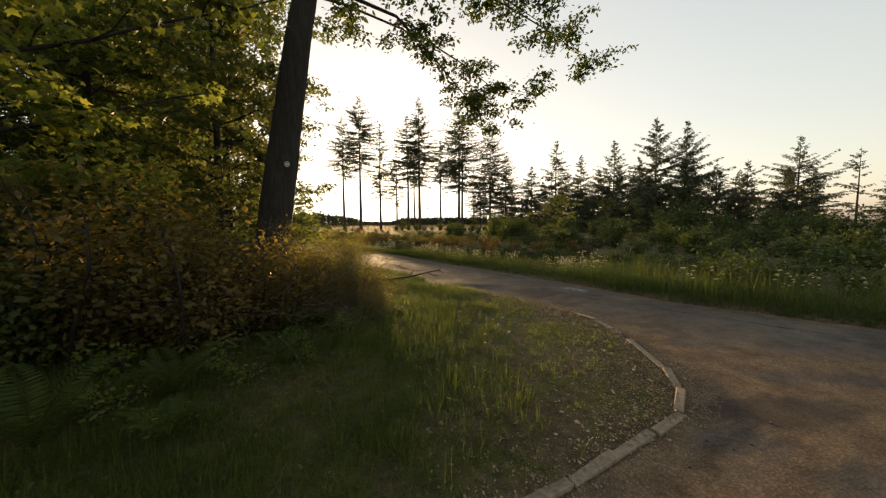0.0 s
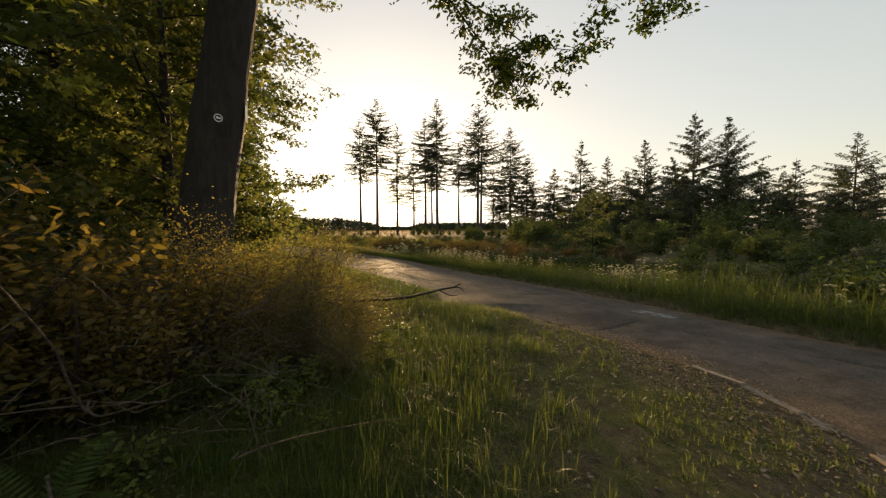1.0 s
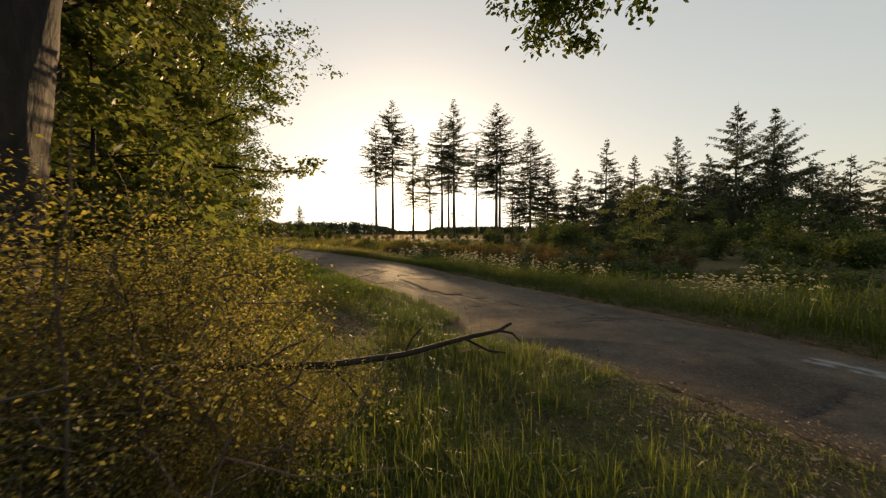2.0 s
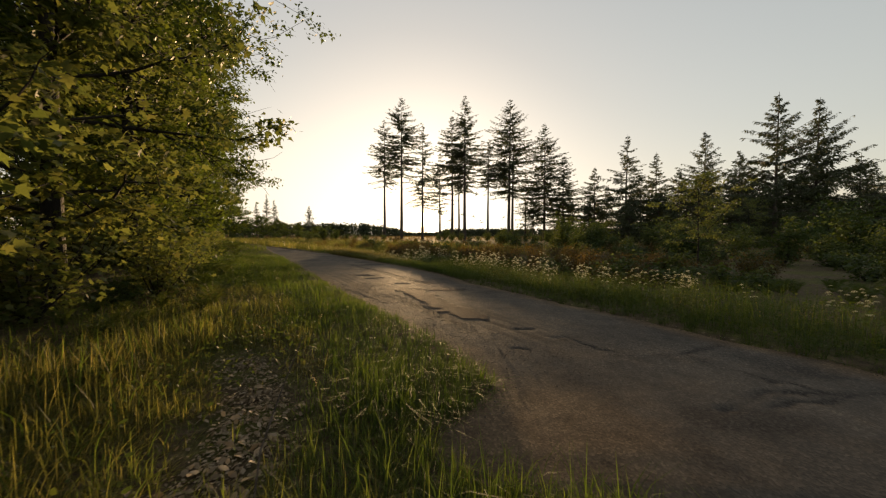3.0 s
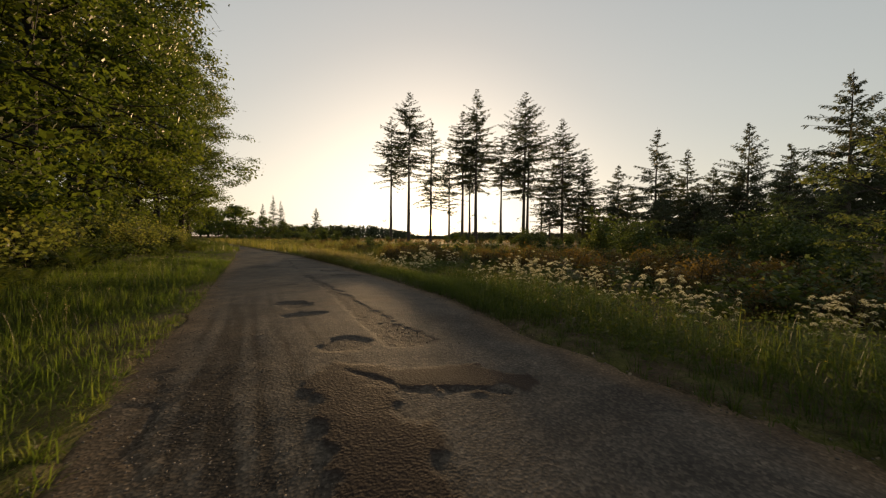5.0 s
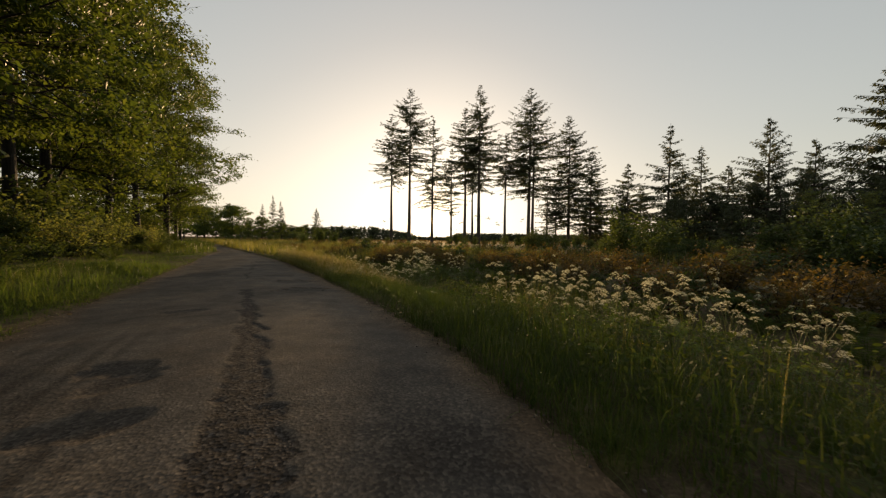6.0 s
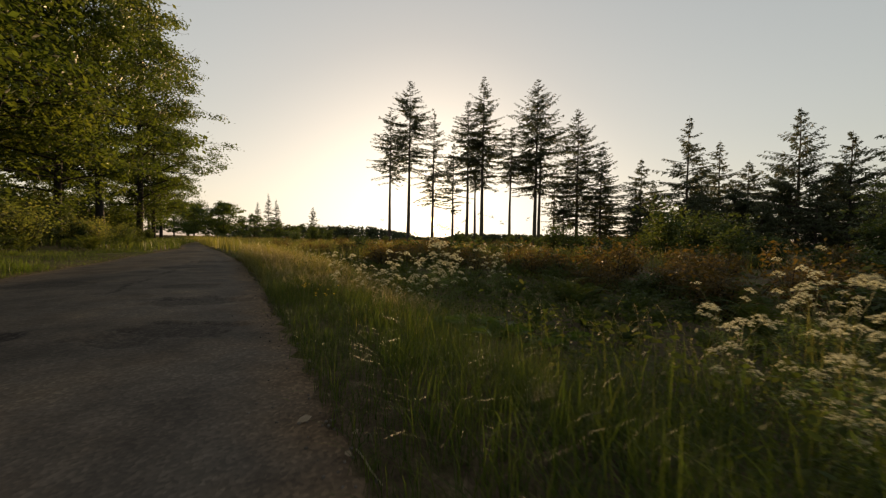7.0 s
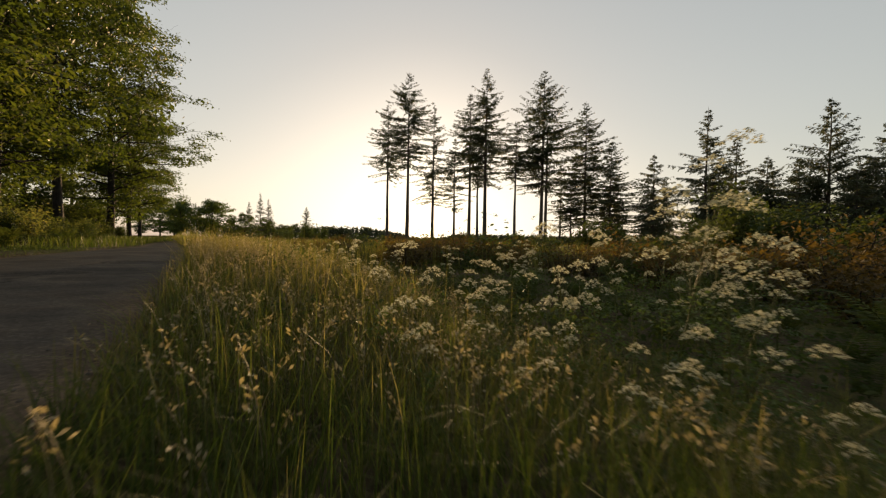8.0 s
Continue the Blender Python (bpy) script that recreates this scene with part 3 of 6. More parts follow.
def loose_stones():
    """Grit and pebbles along the edges of the lane and in its broken strip."""
    soup, r = Soup(), np.random.default_rng(41)
    bases = [stone_mesh("pebble", r) for _ in range(4)]
    tv = [np.array([v.co for v in b.vertices]) for b in bases]
    tf = [np.array([p.vertices for p in b.polygons]) for b in bases]
    spots = []
    for _ in range(1500):
        y = r.uniform(13, 33)
        side = r.random() < 0.5
        x = left_x(y) + abs(r.normal(0, 0.22)) if side else right_x(y) - abs(r.normal(0, 0.16))
        spots.append((x, y, r.uniform(0.003, 0.008)))
    for _ in range(700):
        s = r.random()
        k = min(int(s * 6), 5)
        a, b = np.array(STRIP[k]), np.array(STRIP[k + 1])
        p = a + (b - a) * (s * 6 - k) + r.normal(0, 0.1, 2)
        spots.append((p[0], p[1], r.uniform(0.003, 0.009)))
    for _ in range(3000):
        y = r.uniform(16.4, 21.6)
        x = float(left_x(y)) + abs(r.normal(0, 0.9))
        spots.append((x, y, r.uniform(0.002, 0.0065)))
    for _ in range(160):
        spots.append((r.uniform(-1.5, 2.6), r.uniform(7.9, 14.8), r.uniform(0.006, 0.02)))
    for _ in range(350):
        spots.append((r.uniform(1.2, 6), r.uniform(7.8, 13), r.uniform(0.004, 0.012)))
    for x, y, size in spots:
        k = r.integers(4)
        ang = r.uniform(0, 6.3)
        c, s = math.cos(ang), math.sin(ang)
        v = tv[k] @ np.array([(c, s, 0), (-s, c, 0), (0, 0, 1)]) * size
        onroad = left_x(y) < x < right_x(y)
        z = 0.024 if onroad else float(ground_z(x, y)) + 0.004
        soup.add(v + np.array([x, y, z]), tf[k])
    tagged(part("gravel", soup.mesh("gravel"), M_STONE), "loose grey-brown grit and pebbles along the lane", "gravel", kind="stuff")


def kerb():
    line = LEFT[(LEFT[:, 1] >= 5.0) & (LEFT[:, 1] <= 12.25)]
    seg = np.hypot(*np.diff(line, axis=0).T)
    run = np.concatenate([[0], np.cumsum(seg)])
    root = thing("kerb", "row of sunken concrete kerb stones edging the grass island", "kerb", kind="structure")
    r = np.random.default_rng(5)
    half, pos = 0.25, 0.3
    bases = []
    for _ in range(3):
        bm = bmesh.new()
        bmesh.ops.create_cube(bm, size=1)
        bmesh.ops.scale(bm, vec=(0.495, 0.082, 0.2), verts=bm.verts)
        bmesh.ops.bevel(bm, geom=bm.edges[:], offset=0.009, segments=1, affect="EDGES")
        for v in bm.verts:
            v.co += Vector((r.normal(0, 0.004), r.normal(0, 0.003), r.normal(0, 0.003)))
        me = bpy.data.meshes.new("kerb_stone")
        bm.to_mesh(me)
        bm.free()
        me.materials.append(M_KERB)
        bases.append(me)
    while pos + half < run[-1]:
        x, y = np.interp(pos, run, line[:, 0]), np.interp(pos, run, line[:, 1])
        x2, y2 = np.interp(pos + 0.2, run, line[:, 0]), np.interp(pos + 0.2, run, line[:, 1])
        x1, y1 = np.interp(pos - 0.2, run, line[:, 0]), np.interp(pos - 0.2, run, line[:, 1])
        ob = part("kerb_stone", bases[r.integers(3)], None, root)
        ob.matrix_basis = pose(x - 0.03, y, -0.052 + r.uniform(-0.012, 0.012), r.normal(0, 2), r.normal(0, 1.2), math.degrees(math.atan2(y2 - y1, x2 - x1)) + r.normal(0, 1.2))
        pos += 0.505


# ---- plants that nobody could count ----
def blades(name, x, y, h, w, mat, label, seed, lean=0.35, bends=2, base=0.0, az=None, droop=0.25, arch=1.0):
    """One mesh of curved grass blades standing at x, y."""
    r = np.random.default_rng(seed)
    n = len(x)
    z = ground_z(x, y) - 0.02 + base
    az = r.uniform(0, 2 * np.pi, n) if az is None else az
    la = h * np.minimum(np.abs(r.normal(0, lean, n)), arch)
    face = az + np.pi / 2 + r.normal(0, 0.5, n)
    side = np.stack([np.cos(face), np.sin(face), np.zeros(n)], 1) * (w / 2)[:, None]
    foot = np.stack([x, y, z], 1)
    tip_way = np.stack([np.cos(az), np.sin(az), np.zeros(n)], 1)
    levels = np.linspace(0, 1, bends + 1)
    verts = []
    for k in levels:
        c = foot + tip_way * (la * k ** (2.0 if arch == 1.0 else 1.5))[:, None]
        c[:, 2] += h * k * (1 - droop * k * np.minimum(la / h, 1))
        if k < 1:
            verts += [c - side * (1 - 0.5 * k), c + side * (1 - 0.5 * k)]
        else:
            verts.append(c)
    per = len(verts)
    V = np.stack(verts, 1).reshape(-1, 3)
    o = (np.arange(n) * per)[:, None]
    Q = np.concatenate([o + np.array([[2 * k, 2 * k + 1, 2 * k + 3, 2 * k + 2]]) for k in range(bends - 1)])
    T = o + np.array([[2 * bends - 2, 2 * bends - 1, 2 * bends]])
    me = mesh_np(name, V, T, Q)
    return tagged(part(name, me, mat), label, "grass", kind="stuff")


def tufts(name, x, y, h, per, mat, label, seed, wide=0.004, lean=0.8, bends=2, tight=0.12):
    """Grass in tussocks: blades spring from one foot and arch outwards."""
    r = np.random.default_rng(seed + 1000)
    k = np.repeat(np.arange(len(x)), per)
    a = r.uniform(0, 2 * np.pi, len(k))
    rad = np.abs(r.normal(0, 0.015 + tight * h[k]))
    hh = h[k] * r.uniform(0.45, 1.15, len(k))
    blades(name, x[k] + rad * np.cos(a), y[k] + rad * np.sin(a), hh, wide * (0.7 + 0.6 * r.random(len(k))), mat, label, seed, lean, bends, az=a + r.normal(0, 0.6, len(k)), droop=0.6, arch=1.7)


def by_docks(x, y):
    return smooth(0.95, 0.5, np.hypot(x + 2.0, (y - 27.5) * 0.8))


TRACK = [(-1.5, 22.5), (-2.15, 24.4), (-2.97, 26.0), (-3.7, 27.55)]      # a trodden gap in the tall verge


def clear_of_track(x, y, reach=0.35):
    return near_line(x, y, TRACK)[0] > reach


def scatter(n, xr, yr, keep, seed):
    r = np.random.default_rng(seed)
    x, y = r.uniform(*xr, n), r.uniform(*yr, n)
    p = keep(x, y)
    hit = r.random(n) < p
    return x[hit], y[hit], r


def sides(x, y):
    return (left_x(y) - x) * 0.8, (x - right_x(y)) * 0.8


def grasses():
    # the island behind the kerb: short thin turf, long tufts towards the lane's bend
    def island(x, y):
        dl, dr = sides(x, y)
        tuft = smooth(0.3, 0.7, vnoise(x * 1.6, y * 1.6, 51))
        bare = smooth(0.7, 0.15, dl) * smooth(13.5, 11.5, y)
        return (dl > 0.12) * (0.3 + 0.7 * tuft) * (1 - 0.4 * bare) * smooth(15.2, 14.6, y)
    x, y, r = scatter(170000, (-3.0, 2.7), (7.2, 15.2), island, 61)
    h = 0.025 + 0.05 * r.random(len(x))
    blades("short_turf", x, y, h, 0.0022 + 0.02 * h, M_TURF, "short patchy green turf behind the kerb", 71, 1.2, droop=0.5, arch=1.6)

    def clumps(x, y):
        dl, dr = sides(x, y)
        mat = smooth(0.42, 0.62, 0.6 * vnoise(x * 1.9, y * 1.9, 51) + 0.4 * vnoise(x * 4.6, y * 4.6, 47))
        return (dl > 0.1) * np.maximum(0.12 + 0.88 * mat, 0.6 * smooth(0.5, -0.3, x)) * (1 - 0.45 * smooth(0.9, 0.2, dl) * smooth(13.5, 11.5, y)) * smooth(15.2, 14.6, y)
    x, y, r = scatter(11500, (-4.5, 2.6), (7.0, 15.2), clumps, 46)
    long = smooth(2.1, 0.5, np.hypot((x + 0.1) * 1.1, (y - 12.0) * 0.4)) + 0.7 * smooth(0.0, -1.6, x)
    h = r.uniform(0.05, 0.1, len(x)) + 0.24 * np.minimum(long, 1) * r.uniform(0.3, 1.0, len(x))
    tufts("turf_tussocks", x, y, h, 15, M_TURF, "bright green grass tussocks among bare soil behind the kerb", 45, 0.0045, 1.35)

    x, y, r = scatter(5200, (-4.6, 0.7), (6.6, 14.6), lambda x, y: (sides(x, y)[0] > 0.5) * smooth(0.7, -0.5, x + 0.25 * np.sin(y * 2.0)) * (0.35 + 0.65 * smooth(0.3, 0.6, vnoise(x * 1.3, y * 1.3, 37))) * (1 - 0.7 * smooth(0.5, 0.0, np.hypot(x + 2.4, y - 11.4) - 0.9)), 36)
    h = r.uniform(0.16, 0.34, len(x)) * (0.7 + 0.5 * vnoise(x * 0.8, y * 0.8, 35))
    tufts("long_grass", x, y, h, 16, M_VERGE, "long soft dark green grass beside the brushwood", 34, 0.0048, 1.1)

    # the verge on the wood's side
    WORN = [(-2.6, 16.5), (-1.95, 15.8), (-1.7, 15.1), (-1.5, 14.2)]

    def wood_side(x, y):
        dl, dr = sides(x, y)
        bare = smooth(0.4, 0.15, near_line(x, y, WORN)[0])
        return (dl > -0.1) * smooth(4.6, 2.2, dl) * (0.3 + 0.7 * smooth(0.25, 0.6, vnoise(x * 1.1, y * 1.1, 52))) * (1 - 0.85 * bare)
    x, y, r = scatter(260000, (-16, 0.2), (14.6, 36), wood_side, 62)
    dl, _ = sides(x, y)
    h = r.uniform(0.05, 0.2, len(x)) * (0.75 + 0.55 * smooth(0.05, 0.9, dl)) * (1 + 0.7 * smooth(18, 15.8, y)) * (0.6 + 0.8 * vnoise(x * 0.9, y * 0.9, 53)) * (0.4 + 0.6 * smooth(0.15, 0.75, near_line(x, y, WORN)[0]))
    blades("verge_grass", x, y, h * 0.8, 0.003 + 0.014 * h, M_VERGE, "green grass verge between lane and woodland", 72, 1.3, droop=0.5, arch=1.6)
    x, y, r = scatter(66000, (-12, 0.2), (14.6, 30), lambda x, y: np.maximum(wood_side(x, y), 0.55 * (wood_side(x, y) > 0.12)) * smooth(-0.1, 0.03, sides(x, y)[0]) * (1 - 0.6 * smooth(19.5, 24, y)) * smooth(3.6, 2.0, sides(x, y)[0]), 44)
    h = r.uniform(0.07, 0.22, len(x)) * (0.75 + 0.5 * vnoise(x * 0.9, y * 0.9, 53)) * (0.7 + 0.3 * smooth(0.0, 0.5, sides(x, y)[0])) * (1 + 0.7 * smooth(22, 26, y) + 0.7 * smooth(18.0, 15.8, y)) * (0.4 + 0.6 * smooth(0.15, 0.75, near_line(x, y, WORN)[0]))
    # these get the paler M_TALL, so its straw colour stands in for low sun
    straw = (sides(x, y)[0] > 1.15 + 0.5 * (vnoise(x * 1.7, y * 1.7, 27) - 0.5)) & (y < 20.5)
    tufts("golden_tussocks", x[straw], y[straw], h[straw], 14, M_TALL, "grass tussocks at the woodland's foot, low sunlight put into their olive and straw colour", 30, 0.0046, 1.4)
    x, y, h = x[~straw], y[~straw], h[~straw]
    tufts("verge_tussocks", x, y, h, 14, M_VERGE, "arching green grass tussocks along the woodland verge", 43, 0.0046, 1.4)
    x, y, r = scatter(60000, (-45, -6), (36, 72), lambda x, y: (sides(x, y)[0] > 0) * smooth(6, 2, sides(x, y)[0]), 63)
    blades("distant_verge_grass", x, y, r.uniform(0.15, 0.45, len(x)), 0.02 + 0 * x, M_GRASS, "green grass verge along the bend of the lane", 73, 0.4)

    # low broad leaves at the woodland's foot
    herbs, rr = Soup(), np.random.default_rng(33)
    y = rr.uniform(14.0, 27, 9000)
    x = np.minimum(left_x(y), -0.5) - 1.3 - np.abs(rr.normal(0, 1.6, 9000))
    keep = rr.random(9000) < 0.1 + 0.9 * smooth(0.42, 0.62, vnoise(x * 1.2, y * 1.2, 32))
    x, y = x[keep], y[keep]
    z = ground_z(x, y) + (0.08 + 0.3 * vnoise(x * 0.9, y * 0.9, 38)) * rr.random(len(x)) ** 0.6
    leaves(herbs, np.stack([x, y, z], 1), rr.uniform(0.018, 0.04, len(x)), rr, LEAF_OVAL, 0.8, 0.0)
    tagged(part("woodland_herbs", herbs.mesh("woodland_herbs"), M_FERN), "low leafy green herbs at the woodland's foot", "plants", kind="stuff")

    # low broad leaves among the grass on the field side
    herbs, rr = Soup(), np.random.default_rng(60)
    y = rr.uniform(10, 34, 34000)
    d = np.abs(rr.normal(0, 1.5, 34000)) + 0.05
    x = right_x(y) + d / 0.8
    keep = rr.random(34000) < 0.25 + 0.75 * smooth(0.35, 0.65, vnoise(x * 1.3, y * 1.3, 50))
    keep &= (near_line(x, y, TRACK)[0] > 1.1)
    x, y, d = x[keep], y[keep], d[keep]
    top = (0.12 + 0.3 * smooth(0.0, 1.1, d)) * (1 - 0.45 * smooth(2.6, 1.2, np.hypot(x + 3.5, y - 28.6)))
    z = ground_z(x, y) + top * rr.random(len(x)) ** 0.6
    leaves(herbs, np.stack([x, y, z], 1), rr.uniform(0.018, 0.045, len(x)), rr, LEAF_OVAL, 0.8, 0.0)
    y = rr.uniform(26.0, 36, 24000)
    x = right_x(y) + rr.uniform(1.9, 7.5, 24000)
    keep = (near_line(x, y, TRACK)[0] > 1.1) & (rr.random(24000) < 0.35 + 0.65 * smooth(0.35, 0.6, vnoise(x * 1.4, y * 1.4, 25)))
    x, y = x[keep], y[keep]
    top = 0.14 + 0.26 * vnoise(x * 1.1, y * 1.1, 24)
    leaves(herbs, np.stack([x, y, ground_z(x, y) + top * rr.random(len(x)) ** 0.5], 1), rr.uniform(0.025, 0.05, len(x)), rr, LEAF_OVAL, 0.7, 0.2)
    y = rr.uniform(18.5, 26.5, 6000)
    x = right_x(y) + 0.35 + np.abs(rr.normal(0, 1.2, 6000))
    keep = (near_line(x, y, TRACK)[0] > 0.9) & (rr.random(6000) < 0.15 + 0.85 * smooth(0.4, 0.6, vnoise(x * 1.6, y * 1.6, 29)))
    x, y = x[keep], y[keep]
    top = (0.2 + 0.3 * smooth(0.2, 1.2, x - right_x(y))) * (0.6 + 0.6 * vnoise(x * 2, y * 2, 28))
    leaves(herbs, np.stack([x, y, ground_z(x, y) + top * rr.random(len(x)) ** 0.5], 1), rr.uniform(0.02, 0.04, len(x)), rr, LEAF_OVAL, 0.7, 0.2)
    tagged(part("verge_herbs", herbs.mesh("verge_herbs"), M_FERN), "low leafy green herbs among the verge grass", "plants", kind="stuff")

    # the field side: rough grass, low at the edge and tall behind it
    def field_side(x, y):
        dl, dr = sides(x, y)
        return (dr > -0.12) * smooth(4.4, 2.2, dr) * (1 - 0.9 * smooth(1.7, 2.4, dr) * smooth(26.5, 27.5, y)) * (0.5 + 0.5 * smooth(0.2, 0.6, vnoise(x * 1.0, y * 1.0, 54)))
    x, y, r = scatter(250000, (-14, 14), (9, 37), field_side, 64)
    keep = (near_line(x, y, TRACK)[0] > 0.9) | (y < 25) | (r.random(len(x)) < 0.35)
    x, y = x[keep], y[keep]
    _, dr = sides(x, y)
    h = r.uniform(0.2, 0.52, len(x)) * (0.42 + 0.63 * smooth(0.0, 0.8, dr)) * (1 + 0.75 * smooth(19, 16, y)) * (0.5 + 0.85 * vnoise(x * 0.9, y * 0.9, 55))
    near = near_line(x, y, TRACK)[0]
    h = np.where(near < 1.1, np.minimum(h, 0.36), h)
    h = np.where(near < 0.42, np.minimum(h, 0.26 + 0.16 * smooth(26.3, 24.8, y)), h)
    end = smooth(2.2, 1.0, np.hypot(x + 3.5, y - 28.8))
    h = h * (1 - 0.5 * end) * (1 - 0.65 * by_docks(x, y))
    blades("rough_grass", x, y, h, 0.0035 + 0.006 * h, M_GRASS, "rough knee-high green grass on the field verge", 74, 1.1, 3, droop=0.5)
    x, y, r = scatter(60000, (-14, 12), (17, 37), lambda x, y: (sides(x, y)[1] > 0.6) * (0.25 + 0.75 * smooth(22, 27, y)) * smooth(3.6, 1.3, sides(x, y)[1]) * clear_of_track(x, y, 1.3) * smooth(0.35, 0.75, vnoise(x * 0.6, y * 0.6, 56)), 65)
    h = r.uniform(0.45, 0.85, len(x)) * (1 - 0.4 * smooth(26, 28, y)) * (0.6 + 0.4 * smooth(23.5, 25.5, y))
    blades("tall_grass", x, y, h, 0.0035 + 0 * x, M_TALL, "tall straw-tipped grass on the field verge", 75, 0.5, 3)
    x, y, r = scatter(50000, (-8.5, -1.0), (28.2, 34), lambda x, y: (sides(x, y)[1] > -0.05) * smooth(2.6, 0.8, sides(x, y)[1]) * clear_of_track(x, y, 0.5), 69)
    h = r.uniform(0.28, 0.6, len(x)) * (0.7 + 0.5 * vnoise(x * 1.4, y * 1.4, 57)) * (0.45 + 0.55 * smooth(28.6, 31.5, y))
    h = np.where(near_line(x, y, TRACK)[0] < 0.7, np.minimum(h, 0.27), h)
    # straw-green blades; the paler colour also stands in for sun on the sward
    blades("verge_sward", x, y, h, 0.003 + 0.004 * h, M_TALL, "dense straw-green grass sward among the cow parsley", 78, 1.0, 3, droop=0.5)
    x, y, r = scatter(30000, (-6.5, -1.5), (27.5, 31.5), lambda x, y: (sides(x, y)[1] > 0.0) * smooth(2.6, 1.2, sides(x, y)[1]), 59)
    blades("fresh_grass", x, y, r.uniform(0.1, 0.3, len(x)) * (0.55 + 0.45 * smooth(0.3, 1.2, near_line(x, y, TRACK)[0])), 0.003 + 0 * x, M_TURF, "fresh green grass under the cow parsley", 79, 0.7, 3)
    x, y, r = scatter(80000, (-5.5, 0.5), (22.3, 28.2), lambda x, y: (sides(x, y)[1] > -0.05) * smooth(1.6, 0.7, near_line(x, y, TRACK)[0]), 48)
    blades("low_grass", x, y, r.uniform(0.1, 0.27, len(x)) * np.where((near_line(x, y, TRACK)[0] < 0.3) & (y > 24.8), 0.6, 1.0), 0.003 + 0 * x, M_GRASS, "dense low green grass along the edge of the verge", 49, 0.8, 3)
    x, y, r = scatter(36000, (-9, 9), (10.5, 34), lambda x, y: (sides(x, y)[1] > -0.06) * smooth(2.3, 1.0, sides(x, y)[1]) * clear_of_track(x, y, 0.28) * (0.35 + 0.65 * smooth(0.3, 0.6, vnoise(x * 1.7, y * 1.7, 42))), 41)
    h = r.uniform(0.2, 0.46, len(x)) * (0.5 + 0.5 * smooth(0.0, 0.7, sides(x, y)[1])) * (0.7 + 0.5 * vnoise(x * 1.1, y * 1.1, 40))
    beside = smooth(1.7, 1.2, near_line(x, y, TRACK)[0]) * smooth(24.8, 25.4, y)
    h = np.where(near_line(x, y, TRACK)[0] < 0.6, np.minimum(h, 0.22), h) * (1 - 0.35 * beside)
    h = h * (1 - 0.65 * by_docks(x, y))
    # beyond here the tussocks turn to brighter straw, sunlight painted into the blades
    ripe = y > 26.2 + 0.5 * vnoise(x * 2, y * 2, 26)
    tufts("field_tussocks", x[~ripe], y[~ripe], h[~ripe], 13, M_GRASS, "long arching green grass tussocks on the field verge", 39, 0.0055, 0.85, 3)
    tufts("ripe_tussocks", x[ripe], y[ripe], h[ripe], 15, M_TALL, "arching grass tussocks on the far verge, sunlight put into their straw-green colour", 31, 0.0045, 0.85, 3)
    # nodding seed heads on bowed stalks
    for name, label, count, y_from, y_to, off, tall in [
            ("oat_grass", "ripe straw-coloured oat grass nodding over the verge", 2300, 27.3, 35.0, (0.1, 1.9), (0.28, 0.5)),
            ("seed_heads", "pale straw-coloured grass seed heads", 130, 24.6, 28.5, (1.5, 3.4), (0.4, 0.62)),
            ("verge_seed_heads", "thin purple-brown grass seed heads by the woodland", 50, 15.5, 30, (-2.4, -0.5), (0.25, 0.45))]:
        oats, rr = Soup(), np.random.default_rng(70)
        for _ in range(count):
            y0 = rr.uniform(y_from, y_to)
            x0 = float(left_x(y0) if off[0] < 0 else right_x(y0)) + rr.uniform(*off)
            if not clear_of_track(np.array([x0]), np.array([y0]), 0.5 if y_from > 27 else 1.6)[0]:
                continue
            hh, az = rr.uniform(*tall), rr.uniform(0, 6.3)
            hh *= 1 - 0.4 * float(smooth(2.6, 1.2, math.hypot(x0 + 3.7, y0 - 27.6)))
            k = np.linspace(0, 1, 6)
            bow = rr.uniform(0.1, 0.4) * hh
            p = np.stack([x0 + math.cos(az) * bow * k ** 2.2, y0 + math.sin(az) * bow * k ** 2.2, float(ground_z(x0, y0)) - 0.02 + hh * k * (1 - 0.12 * k ** 3)], 1)
            tube(oats, p, np.linspace(0.0014, 0.0007, 6), 3)
            m = 12
            f = rr.uniform(0.68, 1.0, m)
            c = np.stack([np.interp(f, k, p[:, j]) for j in range(3)], 1) + rr.normal(0, 0.007, (m, 3))
            leaves(oats, c, rr.uniform(0.007, 0.014, m), rr, LEAF_QUICK, 1.0, -0.5)
        tagged(part(name, oats.mesh(name), M_SEED), label, "grass", kind="stuff")
    x, y, r = scatter(120000, (-60, 20), (36, 85), lambda x, y: (sides(x, y)[1] > 0) * smooth(26, 6, sides(x, y)[1]), 67)
    blades("distant_field_grass", x, y, r.uniform(0.4, 0.8, len(x)), 0.022 + 0 * x, M_TALL, "pale tall grass along the far field verge", 76, 0.3)
    x, y, r = scatter(60000, (-200, 60), (80, 260), lambda x, y: 0.0 * x + 0.6, 68)
    blades("meadow", x, y, r.uniform(0.3, 0.6, len(x)), 0.08 + 0 * x, M_HEATH, "brown heath and rough grass far behind the lane", 77, 0.4)


